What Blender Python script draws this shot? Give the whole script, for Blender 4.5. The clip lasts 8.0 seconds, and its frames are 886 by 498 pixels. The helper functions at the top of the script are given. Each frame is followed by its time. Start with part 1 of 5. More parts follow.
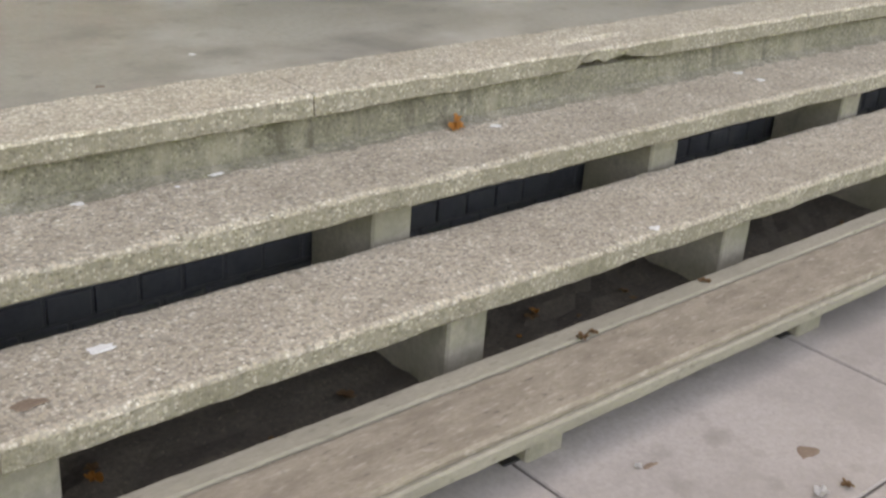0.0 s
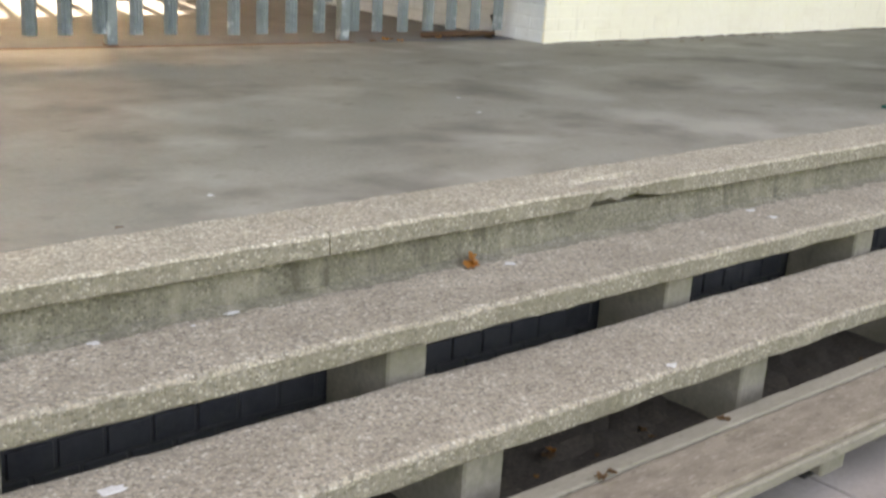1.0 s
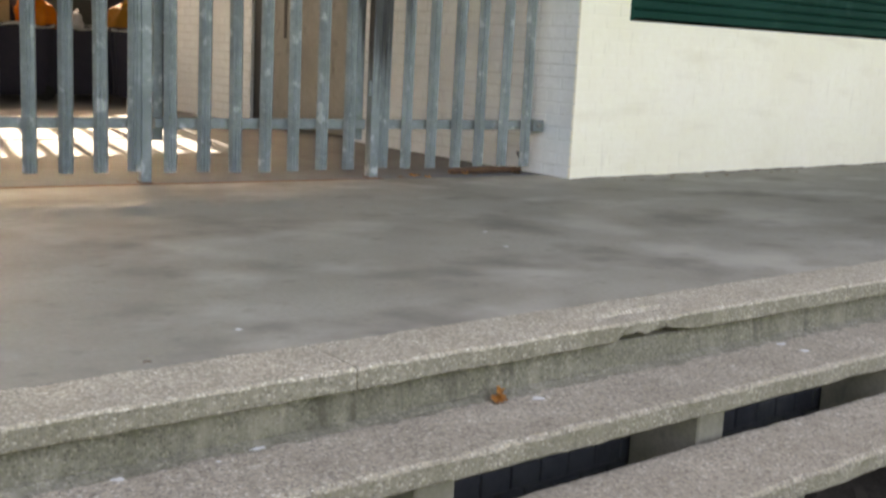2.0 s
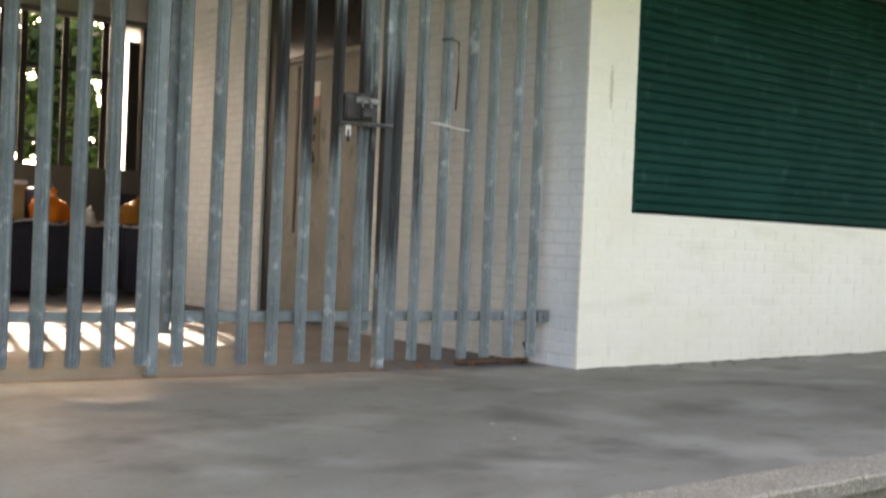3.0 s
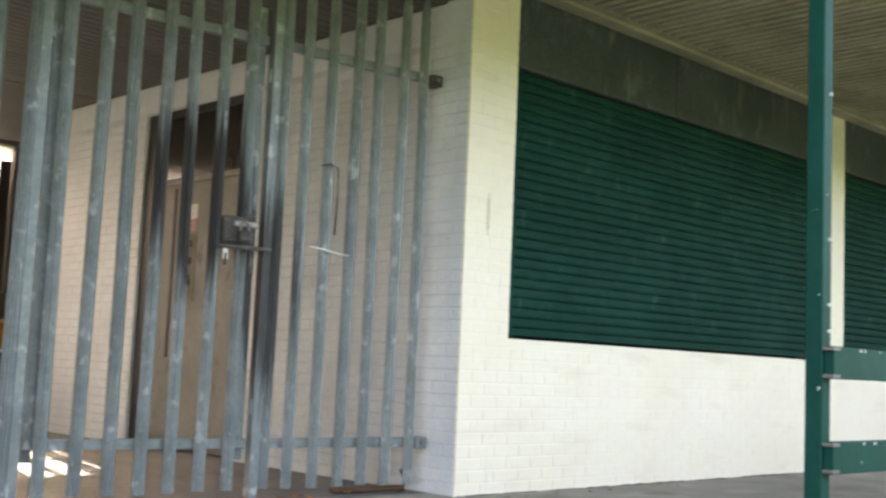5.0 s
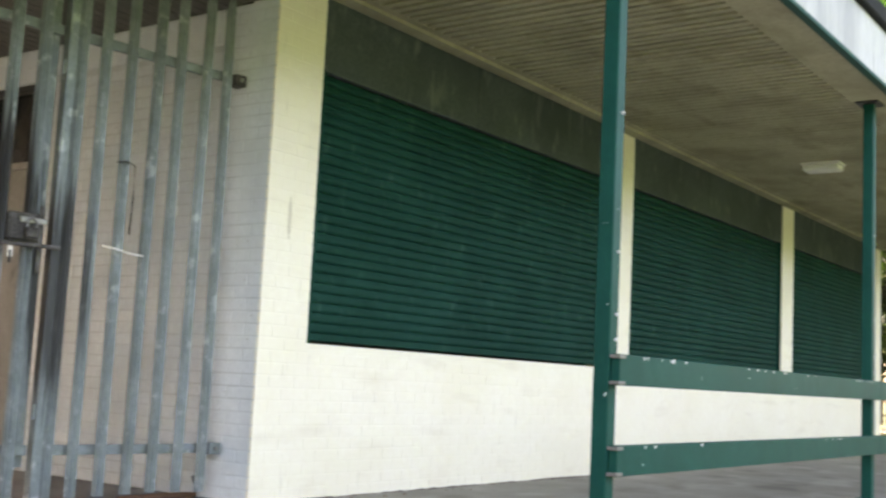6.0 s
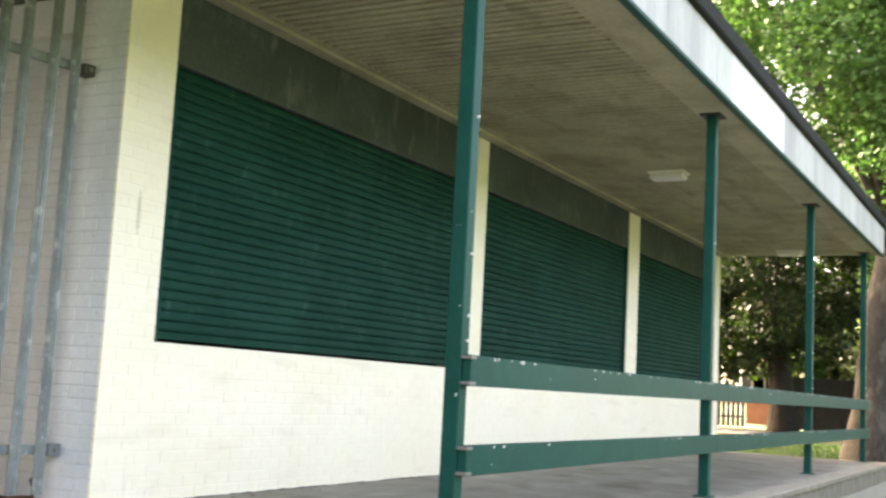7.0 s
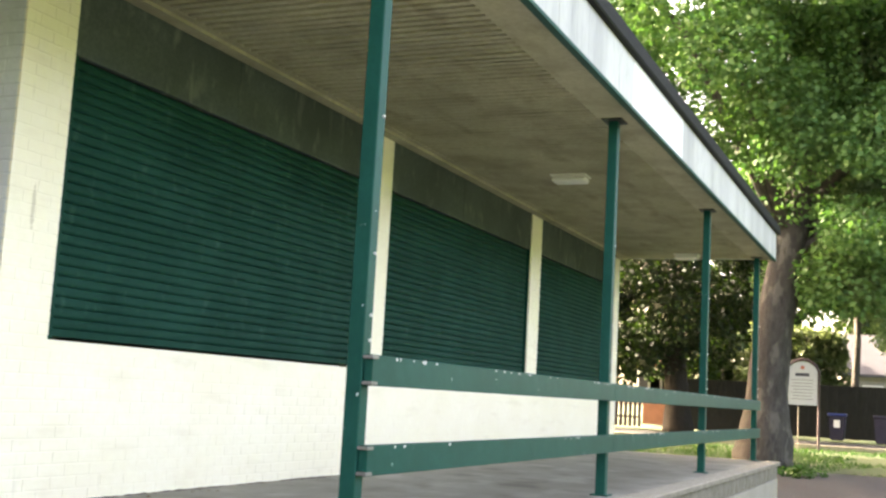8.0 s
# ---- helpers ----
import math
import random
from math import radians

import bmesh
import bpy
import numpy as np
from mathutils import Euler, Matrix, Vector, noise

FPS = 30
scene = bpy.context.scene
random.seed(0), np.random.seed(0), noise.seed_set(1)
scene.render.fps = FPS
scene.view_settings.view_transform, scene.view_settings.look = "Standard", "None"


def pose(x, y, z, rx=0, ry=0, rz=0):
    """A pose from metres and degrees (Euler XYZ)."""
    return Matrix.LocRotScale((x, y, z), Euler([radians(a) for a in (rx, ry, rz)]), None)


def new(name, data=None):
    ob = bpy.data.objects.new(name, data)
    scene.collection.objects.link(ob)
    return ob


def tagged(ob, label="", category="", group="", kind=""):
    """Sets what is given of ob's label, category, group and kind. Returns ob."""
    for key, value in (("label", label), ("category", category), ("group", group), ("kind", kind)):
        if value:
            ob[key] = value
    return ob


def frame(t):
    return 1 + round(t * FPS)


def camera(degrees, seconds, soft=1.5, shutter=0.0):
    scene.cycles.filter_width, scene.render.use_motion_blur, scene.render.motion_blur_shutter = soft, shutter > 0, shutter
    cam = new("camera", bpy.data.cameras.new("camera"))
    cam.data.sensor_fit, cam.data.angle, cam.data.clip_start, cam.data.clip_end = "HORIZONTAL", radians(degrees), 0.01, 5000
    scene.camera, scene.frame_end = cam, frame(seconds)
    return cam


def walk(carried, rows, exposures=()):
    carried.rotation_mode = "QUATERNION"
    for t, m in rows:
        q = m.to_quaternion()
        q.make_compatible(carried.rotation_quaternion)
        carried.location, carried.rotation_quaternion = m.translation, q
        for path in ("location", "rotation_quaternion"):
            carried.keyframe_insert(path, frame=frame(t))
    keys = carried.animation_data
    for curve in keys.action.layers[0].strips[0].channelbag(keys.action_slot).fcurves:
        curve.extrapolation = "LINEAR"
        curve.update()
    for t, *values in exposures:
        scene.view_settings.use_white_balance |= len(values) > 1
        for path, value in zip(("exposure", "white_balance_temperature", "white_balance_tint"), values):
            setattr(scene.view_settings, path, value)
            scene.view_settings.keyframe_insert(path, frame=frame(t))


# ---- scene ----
# ---------------------------------------------------------------- camera and walk
cam = camera(42.87, 8.0, soft=2.4, shutter=0.4)
EYE = (0.0, 0.0, 0.765)
ROWS = [
    (0.0, 65.99, -3.77, -40.39), (0.5, 69.14, -3.58, -40.21), (1.0, 72.94, -3.27, -39.76), (1.2, 74.40, -3.22, -39.62), (2.3, 82.40, -2.70, -38.12),
    (2.5, 84.62, -2.64, -38.08), (3.0, 89.34, -2.38, -38.17), (3.5, 93.55, -2.33, -38.31),
    (4.0, 95.22, -2.33, -38.80), (4.2, 95.40, -2.36, -39.39), (5.3, 96.16, -2.60, -47.22), (5.5, 96.32, -2.64, -49.38), (6.0, 96.67, -2.83, -54.55),
    (6.5, 96.89, -2.98, -58.65), (7.0, 97.06, -3.02, -62.02), (7.5, 97.21, -3.14, -65.17),
    (8.0, 97.32, -3.17, -66.98),
]
EXPOSURES = [(0.0, 4.32, 11200, 16), (1.2, 4.24, 10500, 16), (2.5, 3.87, 9400, 18), (4.0, 4.15, 8950, 19), (6.0, 4.31, 9100, 19), (8.0, 4.47, 9400, 17)]
walk(cam, [(t, pose(*EYE, rx, ry, rz)) for t, rx, ry, rz in ROWS], EXPOSURES)

# ---------------------------------------------------------------- light
SUN_EL, SUN_AZ = radians(26), radians(13)   # the low sun stands behind the pavilion
world = bpy.data.worlds.new("sky")
scene.world = world
world.use_nodes = True
wn = world.node_tree
sky = wn.nodes.new("ShaderNodeTexSky")
sky.sky_type, sky.sun_disc = "NISHITA", False
sky.sun_elevation, sky.sun_rotation = SUN_EL, SUN_AZ
sky.air_density, sky.dust_density, sky.ozone_density = 0.5, 5.0, 0.1
wn.links.new(sky.outputs[0], wn.nodes["Background"].inputs[0])
wn.nodes["Background"].inputs[1].default_value = 0.14
sun = new("sun", bpy.data.lights.new("sun", "SUN"))
sun.data.energy, sun.data.angle, sun.data.color = 2.8, radians(0.5), (0.98, 0.99, 1.0)
to_sun = Vector((math.sin(SUN_AZ) * math.cos(SUN_EL), math.cos(SUN_AZ) * math.cos(SUN_EL), math.sin(SUN_EL)))
sun.matrix_basis = Matrix.Translation((0, 30, 20)) @ to_sun.to_track_quat("Z", "Y").to_matrix().to_4x4()


# ---------------------------------------------------------------- materials
def material(name, c1, c2, rough=0.8, big=1.5, fine=40.0, bump=0.2, metal=0.0, c3=None, stain=0.5, stretch=(1, 1, 1), depth=0.004, spec=0.4):
    """Two-scale mottled surface: c1 and c2 mixed by fine grain, c3 laid on in large soft stains."""
    m = bpy.data.materials.new(name)
    m.use_nodes = True
    t = m.node_tree
    N, L = t.nodes, t.links
    b = N["Principled BSDF"]
    geo = N.new("ShaderNodeNewGeometry")
    mp = N.new("ShaderNodeMapping")
    mp.inputs["Scale"].default_value = stretch
    L.new(geo.outputs["Position"], mp.inputs["Vector"])
    n1 = N.new("ShaderNodeTexNoise")
    n1.inputs["Scale"].default_value, n1.inputs["Detail"].default_value, n1.inputs["Roughness"].default_value = fine, 8, 0.7
    n2 = N.new("ShaderNodeTexNoise")
    n2.inputs["Scale"].default_value, n2.inputs["Detail"].default_value, n2.inputs["Roughness"].default_value = big, 6, 0.6
    L.new(mp.outputs[0], n1.inputs["Vector"])
    L.new(mp.outputs[0], n2.inputs["Vector"])
    r1 = N.new("ShaderNodeValToRGB")
    r1.color_ramp.elements[0].position, r1.color_ramp.elements[1].position = 0.32, 0.68
    r1.color_ramp.elements[0].color, r1.color_ramp.elements[1].color = (*c1, 1), (*c2, 1)
    L.new(n1.outputs["Fac"], r1.inputs[0])
    r2 = N.new("ShaderNodeValToRGB")
    r2.color_ramp.elements[0].position, r2.color_ramp.elements[1].position = 0.42, 0.66
    r2.color_ramp.elements[0].color, r2.color_ramp.elements[1].color = (0, 0, 0, 1), (stain, stain, stain, 1)
    L.new(n2.outputs["Fac"], r2.inputs[0])
    mx = N.new("ShaderNodeMix")
    mx.data_type = "RGBA"
    L.new(r2.outputs[0], mx.inputs["Factor"])
    L.new(r1.outputs[0], mx.inputs["A"])
    mx.inputs["B"].default_value = (*(c3 or c1), 1)
    L.new(mx.outputs["Result"], b.inputs["Base Color"])
    b.inputs["Roughness"].default_value, b.inputs["Metallic"].default_value = rough, metal
    b.inputs["Specular IOR Level"].default_value = spec
    bp = N.new("ShaderNodeBump")
    bp.inputs["Strength"].default_value, bp.inputs["Distance"].default_value = bump, depth
    L.new(n1.outputs["Fac"], bp.inputs["Height"])
    L.new(bp.outputs[0], b.inputs["Normal"])
    return m


def over(m, colour, scale, low, high, stretch=(1, 1, 1), amount=1.0, detail=4, rough=None):
    """Lays a second sharper layer of patches over a material (chips, droppings of paint, scuffs, rust)."""
    t = m.node_tree
    N, L = t.nodes, t.links
    b = N["Principled BSDF"]
    old = b.inputs["Base Color"].links[0].from_socket
    geo = N.new("ShaderNodeNewGeometry")
    mp = N.new("ShaderNodeMapping")
    mp.inputs["Scale"].default_value = stretch
    L.new(geo.outputs["Position"], mp.inputs["Vector"])
    n = N.new("ShaderNodeTexNoise")
    n.inputs["Scale"].default_value, n.inputs["Detail"].default_value = scale, detail
    L.new(mp.outputs[0], n.inputs["Vector"])
    r = N.new("ShaderNodeValToRGB")
    r.color_ramp.elements[0].position, r.color_ramp.elements[1].position = low, high
    r.color_ramp.elements[0].color, r.color_ramp.elements[1].color = (0, 0, 0, 1), (amount, amount, amount, 1)
    L.new(n.outputs["Fac"], r.inputs[0])
    mx = N.new("ShaderNodeMix")
    mx.data_type = "RGBA"
    L.new(r.outputs[0], mx.inputs["Factor"])
    L.new(old, mx.inputs["A"])
    mx.inputs["B"].default_value = (*colour, 1)
    L.new(mx.outputs["Result"], b.inputs["Base Color"])
    return m


def patch(m, colour, centre, size, amount=0.9, scale=9.0, stretch=(1, 1, 1)):
    """A stain of its own shape round one place, broken up by noise (soot, spills)."""
    t = m.node_tree
    N, L = t.nodes, t.links
    b = N["Principled BSDF"]
    old = b.inputs["Base Color"].links[0].from_socket
    geo = N.new("ShaderNodeNewGeometry")
    mp = N.new("ShaderNodeMapping")
    mp.vector_type = "TEXTURE"
    mp.inputs["Location"].default_value, mp.inputs["Scale"].default_value = centre, size
    L.new(geo.outputs["Position"], mp.inputs["Vector"])
    ln = N.new("ShaderNodeVectorMath")
    ln.operation = "LENGTH"
    L.new(mp.outputs[0], ln.inputs[0])
    n = N.new("ShaderNodeTexNoise")
    n.inputs["Scale"].default_value, n.inputs["Detail"].default_value = scale, 5
    st = N.new("ShaderNodeMapping")
    st.inputs["Scale"].default_value = stretch
    L.new(geo.outputs["Position"], st.inputs["Vector"])
    L.new(st.outputs[0], n.inputs["Vector"])
    ad = N.new("ShaderNodeMath")
    ad.operation = "MULTIPLY_ADD"
    L.new(n.outputs["Fac"], ad.inputs[0])
    ad.inputs[1].default_value = 1.2
    L.new(ln.outputs["Value"], ad.inputs[2])
    r = N.new("ShaderNodeValToRGB")
    r.color_ramp.elements[0].position, r.color_ramp.elements[1].position = 0.75, 1.0
    r.color_ramp.elements[0].color, r.color_ramp.elements[1].color = (amount, amount, amount, 1), (0, 0, 0, 1)
    dv = N.new("ShaderNodeMath")
    dv.operation = "MULTIPLY"
    dv.inputs[1].default_value = 0.65
    L.new(ad.outputs[0], dv.inputs[0])
    L.new(dv.outputs[0], r.inputs[0])
    mx = N.new("ShaderNodeMix")
    mx.data_type = "RGBA"
    L.new(r.outputs[0], mx.inputs["Factor"])
    L.new(old, mx.inputs["A"])
    mx.inputs["B"].default_value = (*colour, 1)
    L.new(mx.outputs["Result"], b.inputs["Base Color"])
    return m


def aggregate(name, tones, cells=120.0, dirt=(0.10, 0.095, 0.075), dirt_amount=0.45, stretch=(1, 1, 1), bump=0.7):
    """Exposed-pebble concrete: voronoi pebbles in several tones, with dirt between and over them."""
    m = bpy.data.materials.new(name)
    m.use_nodes = True
    t = m.node_tree
    N, L = t.nodes, t.links
    b = N["Principled BSDF"]
    b.inputs["Roughness"].default_value = 0.85
    geo = N.new("ShaderNodeNewGeometry")
    mp = N.new("ShaderNodeMapping")
    mp.inputs["Scale"].default_value = stretch
    L.new(geo.outputs["Position"], mp.inputs["Vector"])
    v = N.new("ShaderNodeTexVoronoi")
    v.inputs["Scale"].default_value = cells
    L.new(mp.outputs[0], v.inputs["Vector"])
    sp = N.new("ShaderNodeSeparateColor")
    L.new(v.outputs["Color"], sp.inputs[0])
    r = N.new("ShaderNodeValToRGB")
    e = r.color_ramp.elements
    e[0].position, e[0].color = 0.0, (*tones[0], 1)
    e[1].position, e[1].color = 1.0, (*tones[-1], 1)
    for i, c in enumerate(tones[1:-1], 1):
        k = e.new(i / (len(tones) - 1))
        k.color = (*c, 1)
    L.new(sp.outputs[0], r.inputs[0])
    gap = N.new("ShaderNodeValToRGB")
    gap.color_ramp.elements[0].position, gap.color_ramp.elements[1].position = 0.40, 0.75
    gap.color_ramp.elements[0].color, gap.color_ramp.elements[1].color = (0, 0, 0, 1), (0.75, 0.75, 0.75, 1)
    L.new(v.outputs["Distance"], gap.inputs[0])
    mx = N.new("ShaderNodeMix")
    mx.data_type = "RGBA"
    L.new(gap.outputs[0], mx.inputs["Factor"])
    L.new(r.outputs[0], mx.inputs["A"])
    mx.inputs["B"].default_value = (0.20, 0.185, 0.15, 1)
    n2 = N.new("ShaderNodeTexNoise")
    n2.inputs["Scale"].default_value, n2.inputs["Detail"].default_value, n2.inputs["Roughness"].default_value = 5.0, 7, 0.7
    L.new(geo.outputs["Position"], n2.inputs["Vector"])
    r2 = N.new("ShaderNodeValToRGB")
    r2.color_ramp.elements[0].position, r2.color_ramp.elements[1].position = 0.40, 0.72
    r2.color_ramp.elements[0].color, r2.color_ramp.elements[1].color = (0, 0, 0, 1), (dirt_amount, dirt_amount, dirt_amount, 1)
    L.new(n2.outputs["Fac"], r2.inputs[0])
    mx2 = N.new("ShaderNodeMix")
    mx2.data_type = "RGBA"
    L.new(r2.outputs[0], mx2.inputs["Factor"])
    L.new(mx.outputs["Result"], mx2.inputs["A"])
    mx2.inputs["B"].default_value = (*dirt, 1)
    L.new(mx2.outputs["Result"], b.inputs["Base Color"])
    bp = N.new("ShaderNodeBump")
    bp.invert = True
    bp.inputs["Strength"].default_value, bp.inputs["Distance"].default_value = bump, 0.004
    L.new(v.outputs["Distance"], bp.inputs["Height"])
    L.new(bp.outputs[0], b.inputs["Normal"])
    return m


def leaf_material(name, c1, c2, glow=0.45, through_tint=(1.9, 2.0, 0.8)):
    m = bpy.data.materials.new(name)
    m.use_nodes = True
    t = m.node_tree
    N, L = t.nodes, t.links
    out = N["Material Output"]
    b = N["Principled BSDF"]
    b.inputs["Roughness"].default_value = 0.6
    b.inputs["Specular IOR Level"].default_value = 0.2
    geo = N.new("ShaderNodeNewGeometry")
    r = N.new("ShaderNodeValToRGB")
    r.color_ramp.elements[0].color, r.color_ramp.elements[1].color = (*c1, 1), (*c2, 1)
    L.new(geo.outputs["Random Per Island"], r.inputs[0])
    L.new(r.outputs[0], b.inputs["Base Color"])
    tr = N.new("ShaderNodeBsdfTranslucent")
    hs = N.new("ShaderNodeMix")
    hs.data_type, hs.blend_type = "RGBA", "MULTIPLY"
    hs.inputs["Factor"].default_value = 1.0
    L.new(r.outputs[0], hs.inputs["A"])
    hs.inputs["B"].default_value = (*through_tint, 1)
    L.new(hs.outputs["Result"], tr.inputs["Color"])
    ms = N.new("ShaderNodeMixShader")
    ms.inputs[0].default_value = glow
    L.new(b.outputs[0], ms.inputs[1])
    L.new(tr.outputs[0], ms.inputs[2])
    L.new(ms.outputs[0], out.inputs["Surface"])
    return m


PEBBLE = aggregate("exposed_aggregate", [(0.135, 0.113, 0.084), (0.250, 0.215, 0.162), (0.315, 0.272, 0.208), (0.368, 0.320, 0.246), (0.385, 0.326, 0.244), (0.325, 0.283, 0.217), (0.54, 0.49, 0.40)], cells=118, dirt=(0.180, 0.153, 0.113), dirt_amount=0.65, bump=0.55)
over(PEBBLE, (0.56, 0.525, 0.44), 110.0, 0.67, 0.71, (1, 1, 1), 0.7)
over(PEBBLE, (0.075, 0.064, 0.05), 70.0, 0.66, 0.72, (1, 1, 1), 0.75)
over(PEBBLE, (0.60, 0.56, 0.47), 120.0, 0.66, 0.70, (1, 1, 1), 0.9)
over(PEBBLE, (0.06, 0.052, 0.042), 75.0, 0.68, 0.73, (1, 1, 1), 0.8)
COPE = over(aggregate("coping_aggregate", [(0.240, 0.205, 0.150), (0.375, 0.325, 0.245), (0.430, 0.375, 0.286), (0.475, 0.418, 0.322), (0.64, 0.585, 0.475)], cells=140, dirt=(0.225, 0.196, 0.140), dirt_amount=0.6, bump=0.5), (0.10, 0.086, 0.064), 60.0, 0.66, 0.72, (1, 1, 1), 0.7)
# Algae tint of the slab fronts, darkened further to paint their shade.
FACE = over(aggregate("mossy_shaded_slab_face", [(0.120, 0.104, 0.072), (0.180, 0.158, 0.112), (0.218, 0.193, 0.139), (0.25, 0.22, 0.16), (0.42, 0.385, 0.305)], cells=140, dirt=(0.122, 0.110, 0.070), dirt_amount=0.8, bump=0.5), (0.30, 0.275, 0.21), 16.0, 0.58, 0.74, (1, 1, 1), 0.45)
WORN = over(over(material("worn_step_concrete", (0.172, 0.143, 0.106), (0.25, 0.215, 0.165), 0.85, 14.0, 90.0, 0.5, c3=(0.128, 0.103, 0.075), stain=0.7, stretch=(0.6, 1.8, 1.5)), (0.35, 0.32, 0.26), 45, 0.57, 0.72, (0.5, 1.6, 1), 0.5), (0.07, 0.055, 0.042), 70, 0.63, 0.72, (0.4, 1.4, 1), 0.65)
TERRACE = over(over(over(material("terrace_concrete", (0.236, 0.222, 0.182), (0.300, 0.284, 0.236), 0.72, 1.5, 55.0, 0.12, c3=(0.182, 0.168, 0.134), stain=0.55, spec=0.18), (0.362, 0.342, 0.288), 2.2, 0.52, 0.66, (0.7, 0.9, 1), 0.7), (0.125, 0.113, 0.092), 1.9, 0.53, 0.68, (0.9, 1.0, 1), 0.65), (0.10, 0.088, 0.07), 9.0, 0.60, 0.76, (0.9, 1.2, 1), 0.4)
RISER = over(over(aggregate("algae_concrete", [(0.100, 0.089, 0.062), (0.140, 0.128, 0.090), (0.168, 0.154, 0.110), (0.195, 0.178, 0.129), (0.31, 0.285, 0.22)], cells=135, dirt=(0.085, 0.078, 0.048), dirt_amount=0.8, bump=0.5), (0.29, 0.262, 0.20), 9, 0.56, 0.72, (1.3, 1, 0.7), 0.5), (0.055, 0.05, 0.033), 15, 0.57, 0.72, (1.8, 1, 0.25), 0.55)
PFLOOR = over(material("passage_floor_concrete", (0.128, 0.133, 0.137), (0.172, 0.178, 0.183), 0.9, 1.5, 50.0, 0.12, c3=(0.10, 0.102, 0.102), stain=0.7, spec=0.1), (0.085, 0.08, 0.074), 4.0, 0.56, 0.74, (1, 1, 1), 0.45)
PIER = over(material("pier_concrete", (0.195, 0.176, 0.136), (0.268, 0.243, 0.192), 0.9, 5.0, 60.0, 0.25, c3=(0.135, 0.128, 0.088), stain=0.7), (0.085, 0.085, 0.062), 16, 0.60, 0.74, (1, 1, 0.5), 0.5)
PALESTEP = over(material("pale_step_concrete", (0.185, 0.168, 0.128), (0.25, 0.229, 0.178), 0.88, 8.0, 90.0, 0.4, c3=(0.165, 0.152, 0.116), stain=0.7, stretch=(0.5, 1.5, 1.5)), (0.085, 0.075, 0.055), 30, 0.61, 0.74, (0.6, 1.5, 1), 0.6)
DARKBRICK = over(material("blue_brick", (0.022, 0.025, 0.031), (0.040, 0.044, 0.053), 0.55, 6.0, 40.0, 0.3, c3=(0.050, 0.053, 0.058), stain=0.6), (0.10, 0.102, 0.108), 7.0, 0.58, 0.76, (1, 1, 0.6), 0.5)
SOIL = over(material("dark_soil", (0.068, 0.056, 0.044), (0.135, 0.112, 0.088), 0.95, 7.0, 70.0, 0.8, c3=(0.075, 0.062, 0.050), depth=0.01), (0.20, 0.17, 0.13), 90, 0.64, 0.70, (1, 1, 1), 0.8)
SLAB = over(material("paving_concrete", (0.226, 0.203, 0.180), (0.298, 0.270, 0.243), 0.85, 2.0, 80.0, 0.15, c3=(0.178, 0.158, 0.138), stain=0.65), (0.115, 0.098, 0.08), 7, 0.60, 0.76, (1, 1, 1), 0.55)
CREAM = over(material("cream_masonry_paint", (0.86, 0.79, 0.625), (0.90, 0.84, 0.69), 0.5, 1.6, 30.0, 0.08, c3=(0.84, 0.765, 0.585), stain=0.6), (0.48, 0.42, 0.32), 6.0, 0.62, 0.82, (3.0, 3.0, 0.5), 0.35)
over(CREAM, (0.60, 0.50, 0.34), 3.5, 0.58, 0.74, (0.5, 1, 2.6), 0.22)
patch(CREAM, (0.46, 0.39, 0.26), (5.01, 4.78, 1.70), (0.022, 0.2, 0.17), 0.6, 30.0)
WHITE = over(material("white_masonry_paint", (0.60, 0.64, 0.66), (0.70, 0.74, 0.76), 0.6, 2.2, 30.0, 0.12, c3=(0.53, 0.56, 0.57), stain=0.7), (0.26, 0.24, 0.22), 22.0, 0.68, 0.75, (1, 1, 1.6), 0.6)
SHUTTER = over(material("green_shutter_paint", (0.0030, 0.032, 0.0228), (0.0050, 0.044, 0.0315), 0.55, 2.0, 30.0, 0.05, c3=(0.007, 0.053, 0.039), stain=0.8, spec=0.04), (0.05, 0.125, 0.10), 5.0, 0.60, 0.80, (2.0, 1, 1.1), 0.5)
GREEN = over(material("green_gloss_paint", (0.0028, 0.060, 0.046), (0.0042, 0.076, 0.058), 0.40, 3.0, 40.0, 0.06, c3=(0.0025, 0.052, 0.039), stain=0.6, spec=0.08), (0.55, 0.62, 0.58), 26.0, 0.735, 0.76, (1, 1, 1), 0.9)
LINTEL = over(over(material("grey_lintel_concrete", (0.050, 0.066, 0.065), (0.080, 0.099, 0.098), 0.8, 1.3, 40.0, 0.12, c3=(0.038, 0.050, 0.049), stain=0.8, spec=0.2), (0.20, 0.225, 0.20), 5.0, 0.58, 0.78, (1.6, 1, 0.6), 0.55), (0.22, 0.24, 0.22), 4.0, 0.60, 0.76, (1.4, 1, 0.5), 0.3)
SOFFIT = over(material("soffit_concrete", (0.355, 0.328, 0.222), (0.46, 0.426, 0.296), 0.9, 1.5, 22.0, 0.2, c3=(0.255, 0.235, 0.158), stain=0.75), (0.17, 0.15, 0.09), 3.0, 0.56, 0.72, (0.5, 1.5, 1), 0.45)
FASCIA = over(material("fascia_white", (0.42, 0.425, 0.395), (0.54, 0.545, 0.51), 0.6, 0.9, 25.0, 0.08, c3=(0.29, 0.29, 0.28), stain=0.8, stretch=(1.6, 1, 0.25)), (0.18, 0.185, 0.18), 10, 0.58, 0.78, (2.5, 1, 0.3), 0.6)
